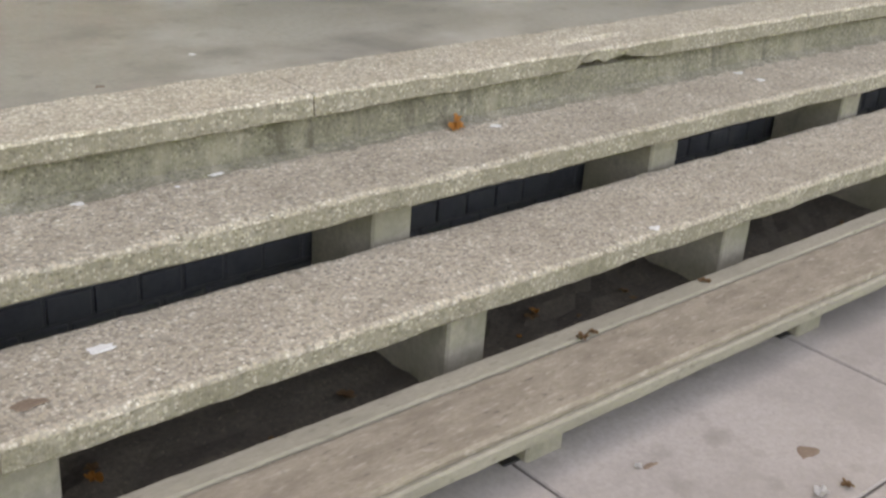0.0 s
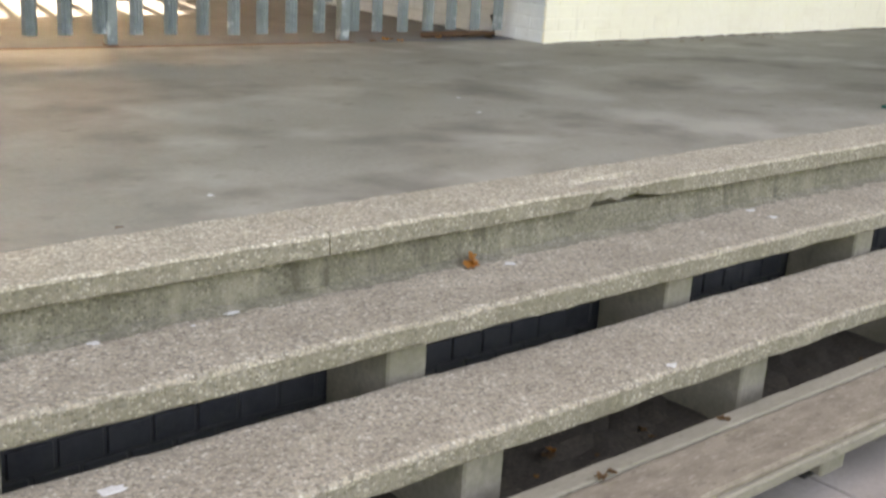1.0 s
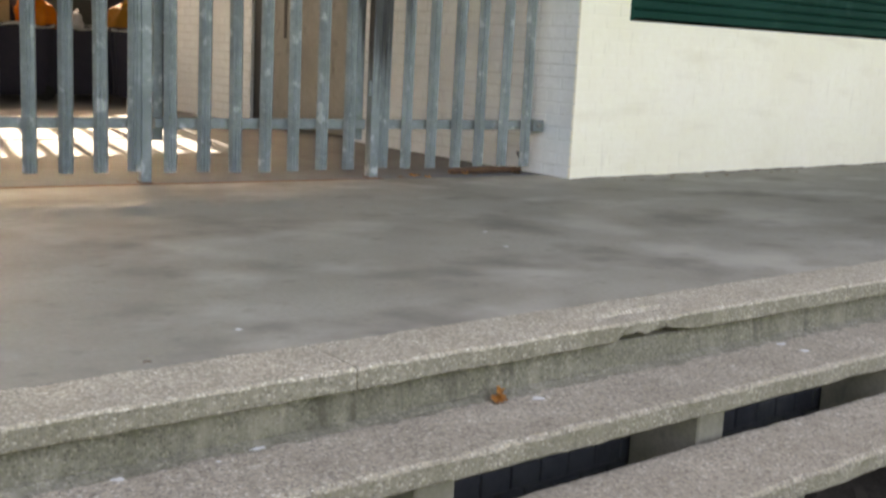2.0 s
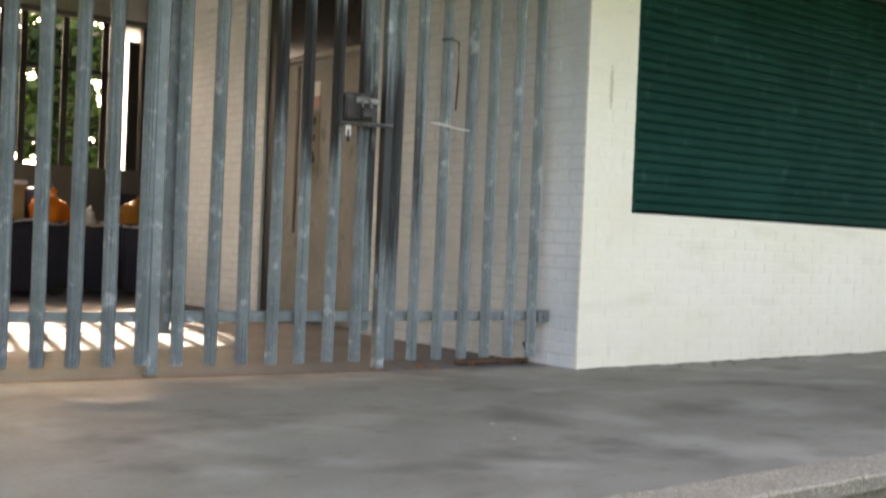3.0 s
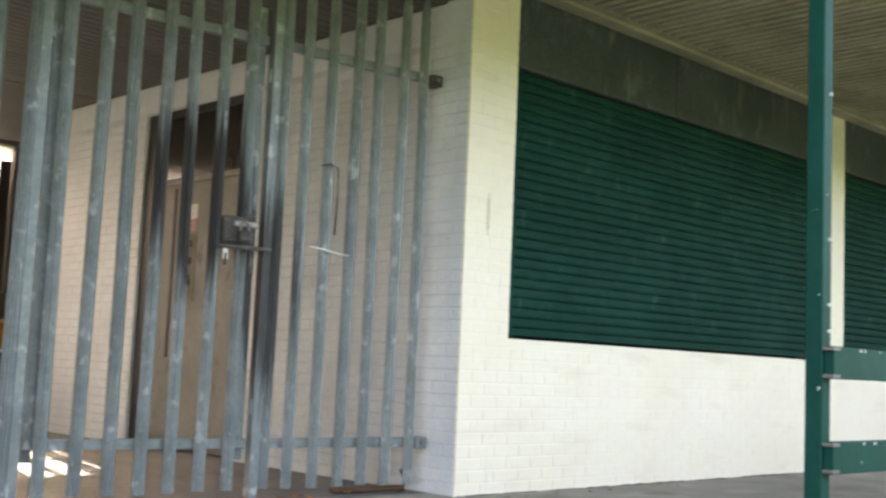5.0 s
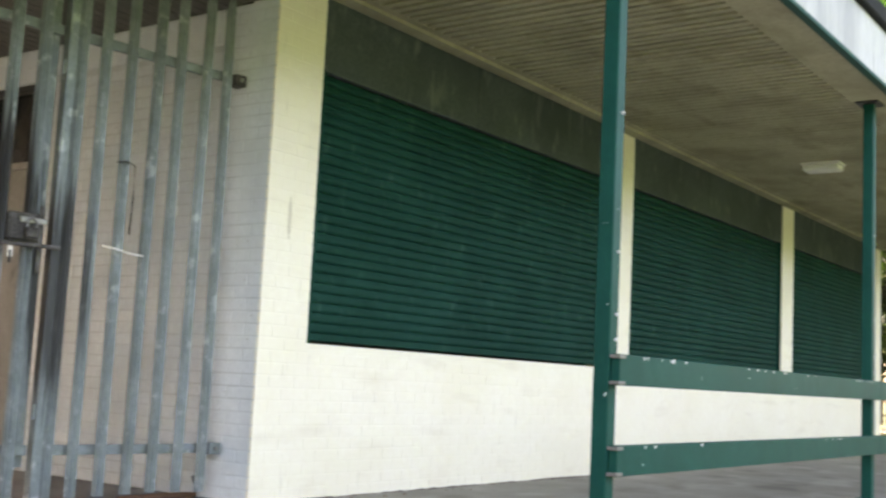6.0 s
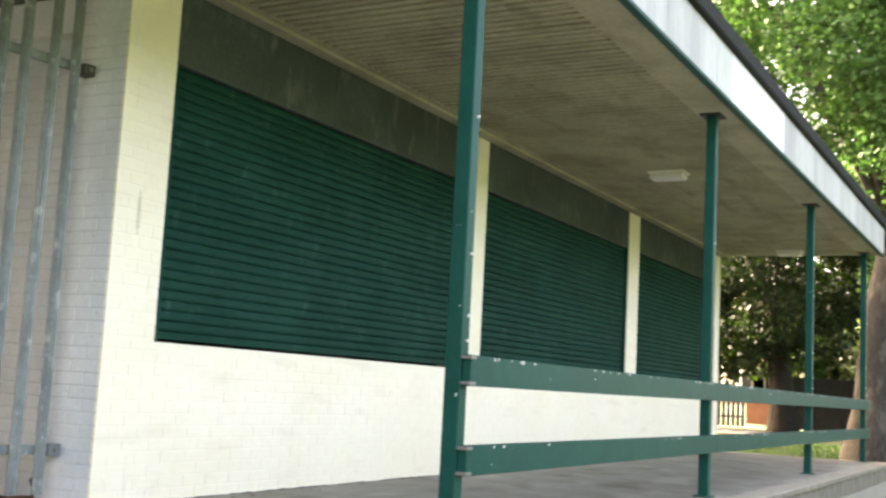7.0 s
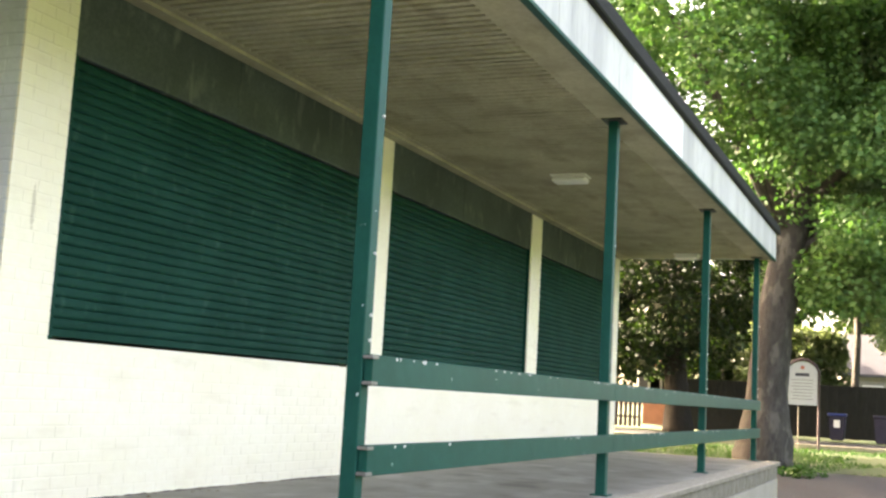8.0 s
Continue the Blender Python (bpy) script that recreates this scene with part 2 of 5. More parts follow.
FRESH = over(material("fresh_white_fascia", (0.66, 0.67, 0.66), (0.74, 0.75, 0.74), 0.55, 0.9, 25.0, 0.06, c3=(0.60, 0.61, 0.60), stain=0.5, stretch=(1.6, 1, 0.25)), (0.36, 0.36, 0.35), 14, 0.66, 0.78, (2.5, 1, 0.4), 0.4)
FELT = material("roof_flashing", (0.012, 0.014, 0.013), (0.022, 0.024, 0.022), 0.85, 2.0, 40.0, 0.2, spec=0.2)
ZINC = over(material("galvanised_steel", (0.172, 0.200, 0.204), (0.255, 0.288, 0.290), 0.5, 5.0, 30.0, 0.08, metal=0.3, c3=(0.13, 0.155, 0.158), stain=0.7), (0.50, 0.53, 0.53), 14.0, 0.60, 0.70, (1, 1, 0.8), 0.6)
patch(ZINC, (0.03, 0.028, 0.028), (3.68, 5.2, 1.15), (0.22, 0.4, 0.75), 0.9, 34.0, (1.4, 1, 0.06))
patch(ZINC, (0.02, 0.018, 0.018), (3.2, 5.2, 1.62), (0.46, 0.5, 0.60), 0.95, 34.0, (1.4, 1, 0.06))
BURNT = material("scorched_steel", (0.03, 0.026, 0.024), (0.09, 0.08, 0.075), 0.75, 12.0, 60.0, 0.4, metal=0.3, c3=(0.20, 0.19, 0.18), stain=0.6)
RUST = material("rusty_steel", (0.10, 0.05, 0.03), (0.18, 0.10, 0.06), 0.9, 12.0, 60.0, 0.4)
DOOR = over(material("beige_door_paint", (0.21, 0.203, 0.188), (0.26, 0.252, 0.232), 0.6, 2.0, 30.0, 0.06, c3=(0.16, 0.154, 0.14), stain=0.7), (0.045, 0.04, 0.038), 9.0, 0.60, 0.78, (2, 1, 0.6), 0.7)
# Dark frame paint; also paints shade in pier holes and rear bars.
DARK = material("dark_paint_and_shade", (0.012, 0.012, 0.012), (0.025, 0.024, 0.023), 0.5, 4.0, 30.0, 0.05)
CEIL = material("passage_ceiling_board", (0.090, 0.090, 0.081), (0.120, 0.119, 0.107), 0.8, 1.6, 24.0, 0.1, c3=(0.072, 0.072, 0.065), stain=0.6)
PAPER = material("white_paper", (0.62, 0.60, 0.56), (0.74, 0.72, 0.68), 0.7, 20.0, 60.0, 0.05)
PALERED = material("faded_red_print", (0.40, 0.22, 0.19), (0.50, 0.32, 0.29), 0.7, 20.0, 60.0, 0.05)
REDINK = material("red_print", (0.38, 0.09, 0.06), (0.45, 0.12, 0.08), 0.7, 20.0, 60.0, 0.05)
CHROME = material("worn_chrome", (0.20, 0.19, 0.18), (0.32, 0.31, 0.29), 0.45, 20.0, 60.0, 0.05, metal=0.7)
BINPLASTIC = material("navy_bin_plastic", (0.012, 0.011, 0.024), (0.020, 0.018, 0.036), 0.5, 5.0, 40.0, 0.08, c3=(0.028, 0.024, 0.04), spec=0.3)
RUBBER = material("black_rubber", (0.012, 0.012, 0.012), (0.025, 0.025, 0.025), 0.8, 9.0, 60.0, 0.1)
ORANGE = leaf_material("orange_plastic_bag", (0.42, 0.13, 0.008), (0.52, 0.20, 0.015), 0.25, (1.2, 0.9, 0.6))
GOLD = leaf_material("golden_plastic_bag", (0.30, 0.13, 0.015), (0.38, 0.19, 0.03), 0.25, (1.2, 0.95, 0.6))
CARDBOARD = material("brown_cardboard", (0.30, 0.19, 0.10), (0.38, 0.25, 0.14), 0.85, 6.0, 50.0, 0.1)
WHITEBAG = leaf_material("white_plastic_bag", (0.48, 0.48, 0.50), (0.56, 0.56, 0.58), 0.3, (1, 1, 1))
GREYBOX = material("grey_cladding", (0.10, 0.10, 0.095), (0.14, 0.14, 0.13), 0.7, 3.0, 30.0, 0.1)
LAMPGLASS = material("opal_lamp_cover", (0.74, 0.72, 0.64), (0.80, 0.78, 0.70), 0.35, 6.0, 30.0, 0.03)
DROPPING = material("white_dropping", (0.42, 0.41, 0.38), (0.60, 0.59, 0.56), 0.9, 60.0, 200.0, 0.2)
GUM = material("brown_stain_crust", (0.12, 0.085, 0.06), (0.17, 0.12, 0.085), 0.9, 60.0, 200.0, 0.2)
DEADLEAF = leaf_material("dead_leaf", (0.50, 0.20, 0.04), (0.42, 0.19, 0.06), 0.2)
BROWNLEAF = leaf_material("brown_leaf", (0.09, 0.05, 0.03), (0.17, 0.10, 0.055), 0.15)
BARK = over(over(material("plane_bark", (0.033, 0.029, 0.024), (0.070, 0.063, 0.052), 0.9, 3.0, 16.0, 0.9, c3=(0.026, 0.022, 0.018), stain=0.8, stretch=(1, 1, 0.4), depth=0.06), (0.125, 0.116, 0.094), 4.0, 0.56, 0.64, (1, 1, 0.5), 0.6), (0.014, 0.012, 0.010), 9.0, 0.60, 0.70, (1, 1, 0.25), 0.7)
LEAF = leaf_material("plane_leaf", (0.032, 0.092, 0.026), (0.092, 0.166, 0.050), 0.27, (1.2, 1.5, 0.85))
# Bark colour lowered so that shade is put into the trunks.
SHADEBARK = material("shade_dark_ridged_bark", (0.012, 0.010, 0.008), (0.030, 0.026, 0.020), 0.95, 3.0, 18.0, 0.9, stretch=(1, 1, 0.3), depth=0.05, spec=0.2)
# Darker copy of the far leaf, with shade put into its colour.
LEAF_SHADE = leaf_material("shade_toned_leaf", (0.0036, 0.0110, 0.0034), (0.0130, 0.026, 0.0065), 0.28)
# Leaf green darkened, putting shade into distant and backlit foliage.
LEAF_DARK = leaf_material("far_shade_leaf", (0.0075, 0.022, 0.0065), (0.025, 0.050, 0.0115), 0.3)
# Pale leaf green, lightened further to put sunlight into the colour.
LEAF_LIT = leaf_material("pale_lit_leaf", (0.082, 0.142, 0.064), (0.150, 0.212, 0.096), 0.36, (1.2, 1.3, 0.85))
BUSHLEAF = leaf_material("pale_bush_leaf", (0.050, 0.080, 0.030), (0.095, 0.125, 0.055), 0.3, (1.2, 1.25, 0.85))
GRASSLEAF = leaf_material("grass_blade", (0.015, 0.056, 0.010), (0.032, 0.088, 0.016), 0.2)
PATHM = material("pale_asphalt_path", (0.085, 0.090, 0.092), (0.120, 0.126, 0.130), 0.9, 1.0, 30.0, 0.1, c3=(0.08, 0.081, 0.081))
FENCEWOOD = material("dark_fence_boards", (0.012, 0.012, 0.0095), (0.024, 0.0225, 0.018), 0.9, 1.0, 12.0, 0.2, stretch=(1, 1, 0.2), spec=0.2)
REDBRICK = material("red_brick_far", (0.20, 0.075, 0.042), (0.26, 0.115, 0.07), 0.9, 3.0, 30.0, 0.1, c3=(0.15, 0.06, 0.035))
ROOFTILE = material("pale_roof_tile", (0.045, 0.045, 0.050), (0.07, 0.07, 0.076), 0.7, 2.0, 20.0, 0.1)
MAROON = material("maroon_metal_paint", (0.028, 0.013, 0.016), (0.042, 0.020, 0.023), 0.5, 6.0, 30.0, 0.05)
NOTICE = material("notice_panel", (0.42, 0.44, 0.49), (0.48, 0.50, 0.55), 0.6, 3.0, 20.0, 0.02)
INK = material("dark_print", (0.03, 0.03, 0.05), (0.05, 0.05, 0.07), 0.6, 20.0, 60.0, 0.02)
BLUE = material("blue_bin_lid", (0.008, 0.022, 0.10), (0.011, 0.028, 0.13), 0.4, 6.0, 30.0, 0.04)


# ---------------------------------------------------------------- builders
def link(name, bm, mat, parent=None, label="", smooth=False):
    me = bpy.data.meshes.new(name)
    bm.to_mesh(me)
    bm.free()
    me.materials.append(mat)
    if smooth:
        for p in me.polygons:
            p.use_smooth = True
    ob = new(name, me)
    if parent is not None:
        ob.parent = parent
    if label:
        tagged(ob, label)
    return ob


def part(name, bm, mat, parent, label="", smooth=False):
    return link(name, bm, mat, parent, label, smooth)


def thing(name, at, label, category, group="", kind=""):
    ob = new(name)
    ob.empty_display_size = 0.1
    ob.matrix_basis = Matrix.Translation(at)
    return tagged(ob, label, category, group, kind)


def box(lo, hi, bevel=0.0, bm=None, seg=1):
    """A box between two corners, edges bevelled, as a bmesh (added to bm if given)."""
    b = bmesh.new()
    c = [(lo[i] + hi[i]) / 2 for i in range(3)]
    bmesh.ops.create_cube(b, size=1.0)
    for v in b.verts:
        v.co = [c[i] + v.co[i] * (hi[i] - lo[i]) for i in range(3)]
    if bevel:
        bmesh.ops.bevel(b, geom=b.edges[:], offset=bevel, segments=seg, affect="EDGES", profile=0.5)
    if bm is None:
        return b
    return join(bm, b)


def join(bm, b):
    me = bpy.data.meshes.new("tmp")
    b.to_mesh(me)
    b.free()
    bm.from_mesh(me)
    bpy.data.meshes.remove(me)
    return bm


def rod(a, b, r, bm=None, n=10, r2=None):
    a, b = Vector(a), Vector(b)
    t = bmesh.new()
    bmesh.ops.create_cone(t, cap_ends=True, segments=n, radius1=r, radius2=r if r2 is None else r2, depth=(b - a).length)
    q = (b - a).to_track_quat("Z", "Y").to_matrix().to_4x4()
    bmesh.ops.transform(t, matrix=Matrix.Translation((a + b) / 2) @ q, verts=t.verts[:])
    return t if bm is None else join(bm, t)


def tube(points, radii, n=10, bm=None, wob=0.0):
    """A bent tapering tube through points."""
    t = bmesh.new()
    rings = []
    for i, (p, r) in enumerate(zip(points, radii)):
        p = Vector(p)
        d = (Vector(points[min(i + 1, len(points) - 1)]) - Vector(points[max(i - 1, 0)])).normalized()
        q = d.to_track_quat("Z", "Y").to_matrix()
        ring = []
        for k in range(n):
            a = 2 * math.pi * k / n
            rr = r * (1 + wob * noise.noise(Vector((math.cos(a) * 2, math.sin(a) * 2, p.z * 1.3 + i))))
            ring.append(t.verts.new(p + q @ Vector((rr * math.cos(a), rr * math.sin(a), 0))))
        rings.append(ring)
    for i in range(len(rings) - 1):
        for k in range(n):
            t.faces.new((rings[i][k], rings[i][(k + 1) % n], rings[i + 1][(k + 1) % n], rings[i + 1][k]))
    t.faces.new(rings[0][::-1])
    t.faces.new(rings[-1])
    return t if bm is None else join(bm, t)


def sweep(x0, x1, profile, step, rough=0.0, shape=None):
    """A long bar along x with the given (y, z) profile, its skin worn uneven; shape(x, y, z) may move points further."""
    n = max(1, round((x1 - x0) / step))
    t = bmesh.new()
    rings = []
    for i in range(n + 1):
        x = x0 + (x1 - x0) * i / n
        ring = []
        for y, z in profile:
            d = noise.noise_vector(Vector((x * 17, y * 60, z * 60))) * rough + noise.noise_vector(Vector((x * 4, y * 9, z * 9))) * rough
            p = Vector((x, y + d.y, z + d.z))
            if shape:
                p = Vector(shape(*p))
            ring.append(t.verts.new(p))
        rings.append(ring)
    m = len(profile)
    for i in range(n):
        for k in range(m):
            t.faces.new((rings[i][k], rings[i + 1][k], rings[i + 1][(k + 1) % m], rings[i][(k + 1) % m]))
    t.faces.new(rings[0])
    t.faces.new(rings[-1][::-1])
    bmesh.ops.recalc_face_normals(t, faces=t.faces[:])
    return t


def mesh_from(name, verts, faces, mat):
    me = bpy.data.meshes.new(name)
    me.from_pydata(verts, [], faces)
    me.materials.append(mat)
    me.update()
    return me


# a bevelled block whose near face looks along -y; sizes shared by all equal pieces
BLOCKS = {}


def block_mesh(name, w, d, h, mat, c=0.003):
    key = (name, round(w, 3), round(d, 3), round(h, 3), mat.name)
    if key not in BLOCKS:
        c = 0.0015 if mat in (CREAM, WHITE) else c
        b = box((0, 0, 0), (w, d, h), c)
        me = bpy.data.meshes.new(name)
        b.to_mesh(me)
        b.free()
        me.materials.append(mat)
        BLOCKS[key] = me
    return BLOCKS[key]


def slabs_in_one(name, boxes, mat, parent, label):
    """Many plain chamfered pieces joined into one mesh, built without bmesh operators."""
    vs, fs = [], []
    for lo, hi, along in boxes:
        o = len(vs)
        c = 0.003
        if along == "x":     # face looks along -y
            vs += [(lo[0] + c, lo[1], lo[2] + c), (hi[0] - c, lo[1], lo[2] + c), (hi[0] - c, lo[1], hi[2] - c), (lo[0] + c, lo[1], hi[2] - c),
                   (lo[0], hi[1], lo[2]), (hi[0], hi[1], lo[2]), (hi[0], hi[1], hi[2]), (lo[0], hi[1], hi[2])]
        else:                # face looks along -x
            vs += [(lo[0], hi[1] - c, lo[2] + c), (lo[0], lo[1] + c, lo[2] + c), (lo[0], lo[1] + c, hi[2] - c), (lo[0], hi[1] - c, hi[2] - c),
                   (hi[0], hi[1], lo[2]), (hi[0], lo[1], lo[2]), (hi[0], lo[1], hi[2]), (hi[0], hi[1], hi[2])]
        fs += [(o, o + 1, o + 2, o + 3), (o, o + 4, o + 5, o + 1), (o + 1, o + 5, o + 6, o + 2), (o + 2, o + 6, o + 7, o + 3), (o + 3, o + 7, o + 4, o)]
    ob = new(name, mesh_from(name, vs, fs, mat))
    ob.parent = parent
    return tagged(ob, label, kind="stuff")

# ---------------------------------------------------------------- ground
GZ = -0.62
X_CORNER, Y_WALL, X_END = 4.81, 4.78, 18.60
ROOF_Z = 3.20


def ground_z(x, y):
    """The ground lies level before the terrace and climbs gently beyond its far end."""
    pts = ((-4000, GZ), (19.2, GZ), (22.0, -0.36), (25.0, -0.20), (31.0, -0.09), (40.0, 0.0), (4000, 0.0))
    for (a, za), (b, zb) in zip(pts, pts[1:]):
        if a <= x <= b:
            return za + (zb - za) * (x - a) / (b - a)
    return 0.0


def ground():
    xs = [-2500, -300, -60, -20, -8, 0, 8, 14, 17, 19.2, 20, 21, 22, 23, 24, 25, 26, 28, 30, 31, 33, 36, 40, 48, 60, 120, 400, 2500]
    ys = [-2500, -300, -60, -20, -8, -4, -2, -1, 0, 1, 2, 3, 4, 5, 6, 8, 11, 15, 20, 30, 60, 300, 2500]
    vs = [(x, y, ground_z(x, y) - 0.06) for x in xs for y in ys]
    fs = [(i * len(ys) + j, (i + 1) * len(ys) + j, (i + 1) * len(ys) + j + 1, i * len(ys) + j + 1) for i in range(len(xs) - 1) for j in range(len(ys) - 1)]
    m = over(material("lawn_earth", (0.018, 0.046, 0.008), (0.034, 0.070, 0.013), 0.95, 0.8, 25.0, 0.5, c3=(0.038, 0.046, 0.017), stain=0.7), (0.055, 0.046, 0.03), 3.0, 0.62, 0.75, (1, 1, 1), 0.5)
    ob = new("ground", mesh_from("ground", vs, fs, m))
    tagged(ob, "short green lawn with bare earthy patches", "lawn", kind="structure")


ground()

pavement = thing("pavement", (0, 0, 0), "grey concrete paving slabs with dark open joints", "paving", kind="structure")


def sheet(x0, x1, y0, y1, nx, ny, lift, t=0.05):
    """A laid strip that follows the ground, with thickness."""
    b = bmesh.new()
    top = [[b.verts.new((x0 + (x1 - x0) * i / nx, y0 + (y1 - y0) * j / ny, ground_z(x0 + (x1 - x0) * i / nx, 0) + lift)) for j in range(ny + 1)] for i in range(nx + 1)]
    for i in range(nx):
        for j in range(ny):
            b.faces.new((top[i][j], top[i + 1][j], top[i + 1][j + 1], top[i][j + 1]))
    bmesh.ops.solidify(b, geom=b.faces[:], thickness=t)
    return b


part("joint_bed", sheet(-4.6, 18.65, -2.18, 1.53, 30, 2, -0.03, 0.015), SOIL, pavement, "dark soil in the open slab joints")
tagged(link("pavement_side", sheet(-40, -4.61, -2.189, 2.3, 24, 4, -0.012, 0.03), SLAB), "plain grey concrete paving before the terrace", "paving", kind="structure")

apron = link("pavement_apron", sheet(18.66, 23.0, -2.18, 3.2, 10, 6, -0.02, 0.03), PATHM)
tagged(apron, "worn grey asphalt beside the terrace end", "paving", kind="structure")

# ---------------------------------------------------------------- the stepped edge of the terrace
RISE = 0.155
steps = thing("terrace_steps", (0, 0, 0), "three open concrete steps of weathered pebbled slabs on short piers", "steps", kind="structure")


def broken_edge(x, y, z):
    """The front lip of the coping has broken away over a short length."""
    if y < 2.20:
        k = max(0.0, min(1.0, (x - 2.36) / 0.05)) * max(0.0, min(1.0, (2.72 - x) / 0.12))
        y = y + 0.045 * k * (0.6 + 0.5 * noise.noise(Vector((x * 30, 3, z * 40))))
        z = z + 0.016 * k * (0.5 + noise.noise(Vector((x * 24, 9, 1)))) if z < -0.03 else z - 0.012 * k
    return x, y, z


def mossy_shaded_front(ob, n):
    """Gives the upright front strips of a swept slab, n points round, algae stains and painted-in shade."""
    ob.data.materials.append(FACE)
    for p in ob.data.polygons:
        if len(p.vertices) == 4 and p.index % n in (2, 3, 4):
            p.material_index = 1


def slab_profile(yf, yb, zt, th, r):
    """A slab seen from its end: rounded nose at the front, square back."""
    p = [(yb, zt), (yb, zt - th), (yf + r * 0.4, zt - th), (yf + 0.15 * r, zt - th + 0.15 * r), (yf, zt - th + 0.45 * r)]
    for k in range(6):
        a = radians(180 - 90 * k / 5)
        p.append((yf + r + r * math.cos(a), zt - r + r * math.sin(a)))
    n = 6
    for k in range(1, n):
        p.append((yf + r + (yb - yf - r) * k / n, zt))
    return p


ENDS = [-6.78] + [1.467 + 2.064 * k for k in range(-3, 8)] + [17.2, X_END]
for a, b in zip(ENDS, ENDS[1:]):
    stone = part("coping_stone", sweep(a + 0.0025, b - 0.0025, slab_profile(2.112, 2.335, 0.004, 0.056, 0.009), 0.03, 0.0032, broken_edge), COPE, steps)
    mossy_shaded_front(stone, 16)
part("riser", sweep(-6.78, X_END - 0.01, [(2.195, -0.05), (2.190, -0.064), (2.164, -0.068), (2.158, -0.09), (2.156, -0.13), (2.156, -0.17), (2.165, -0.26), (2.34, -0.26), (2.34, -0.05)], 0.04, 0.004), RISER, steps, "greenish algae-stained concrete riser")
T1 = [(-5.62, -2.57), (-2.56, 0.49), (0.50, 4.58), (4.59, 9.75)]
for a, b in T1:
    mossy_shaded_front(part("tread", sweep(a, b, slab_profile(1.866, 2.15, -RISE, 0.062, 0.013), 0.03, 0.0035), PEBBLE, steps), 16)
    mossy_shaded_front(part("tread", sweep(a, b, slab_profile(1.583, 1.885, -2 * RISE, 0.06, 0.013), 0.03, 0.0035), PEBBLE, steps), 16)
for a, b in [(-5.62, -1.55), (-1.54, 6.36), (6.363, 9.75)]:
    z = -3 * RISE
    prof = [(1.486, z - 0.002), (1.486, z - 0.05), (1.325, z - 0.05), (1.312, z - 0.024), (1.307, z - 0.018), (1.307, z - 0.008), (1.313, z - 0.001), (1.33, z),
            (1.36, z), (1.40, z - 0.001), (1.44, z - 0.001), (1.475, z)]
    part("tread", sweep(a, b, prof, 0.04, 0.0018), WORN, steps, "brown worn bottom step")
    part("back_strip", sweep(a, b, [(1.545, z + 0.003), (1.545, z - 0.05), (1.491, z - 0.05), (1.491, z), (1.496, z + 0.004), (1.52, z + 0.004)], 0.04, 0.002), PALESTEP, steps, "paler strip along the back of the bottom step")
    part("nosing", sweep(a, b, [(1.324, z - 0.021), (1.324, z - 0.058), (1.302, z - 0.058), (1.297, z - 0.054), (1.296, z - 0.027), (1.301, z - 0.022)], 0.04, 0.0018), PALESTEP, steps, "pale concrete lip below the worn tread")
for i in range(-5, 9):
    x = 1.515 + 1.017 * i
    part("pier", box((x, 1.93, GZ - 0.02), (x + 0.12, 2.185, -RISE - 0.058), 0.006), PIER, steps)
    part("pier", box((x, 1.64, GZ - 0.02), (x + 0.12, 1.925, -2 * RISE - 0.056), 0.006), PIER, steps)
    part("pier", box((x - 0.004, 1.360, GZ - 0.02), (x + 0.108, 1.56, -3 * RISE - 0.052), 0.006), PIER, steps)

part("retaining_wall", sweep(9.77, X_END, [(2.15, -0.262), (2.15, -0.70), (2.195, -0.70), (2.195, -0.262)], 0.3, 0.002), material("pale_concrete_face", (0.27, 0.25, 0.195), (0.34, 0.32, 0.26), 0.9, 1.5, 30.0, 0.2, c3=(0.22, 0.21, 0.17)), steps, "pale concrete face of the terrace edge")
MORTAR = material("dark_mortar", (0.045, 0.047, 0.052), (0.075, 0.077, 0.082), 0.9, 6.0, 60.0, 0.3, c3=(0.035, 0.036, 0.04))
foundation = link("wall_foundation", box((-6.78, 2.20, -0.72), (X_END - 0.02, 2.36, -0.25), 0), MORTAR)
tagged(foundation, "dark blue brick foundation wall under the terrace", "wall", kind="structure")

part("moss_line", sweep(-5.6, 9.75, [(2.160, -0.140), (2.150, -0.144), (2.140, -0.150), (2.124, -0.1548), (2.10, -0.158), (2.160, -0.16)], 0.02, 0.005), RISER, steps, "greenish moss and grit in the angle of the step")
# soil and litter under the steps
soil_bm = bmesh.new()
nx, ny = 240, 12
grid = [[soil_bm.verts.new((-5.6 + 15.3 * i / nx, 1.50 + 0.70 * j / ny, GZ + 0.012 + 0.018 * noise.noise(Vector((i * 0.9, j * 0.7, 0))) + 0.02 * (j / ny))) for j in range(ny + 1)] for i in range(nx + 1)]
for i in range(nx):
    for j in range(ny):
        soil_bm.faces.new((grid[i][j], grid[i + 1][j], grid[i + 1][j + 1], grid[i][j + 1]))
tagged(link("soil", soil_bm, SOIL), "dark damp soil and debris under the steps", "soil", kind="structure")

# ---------------------------------------------------------------- floors
def prism(ring, z0, z1):
    """An upright block over a plan outline."""
    b = bmesh.new()
    lo = [b.verts.new((x_, y_, z0)) for x_, y_ in ring]
    hi = [b.verts.new((x_, y_, z1)) for x_, y_ in ring]
    b.faces.new(lo[::-1])
    b.faces.new(hi)
    for k in range(len(ring)):
        b.faces.new((lo[k], lo[(k + 1) % len(ring)], hi[(k + 1) % len(ring)], hi[k]))
    return b


FENCE_O, FENCE_TURN = (3.668, 5.19), radians(-6.3)   # the palisade stands a little askew across the passage


def fence_y(x_, off=0.0):
    return FENCE_O[1] + (x_ - FENCE_O[0]) * math.tan(FENCE_TURN) - off


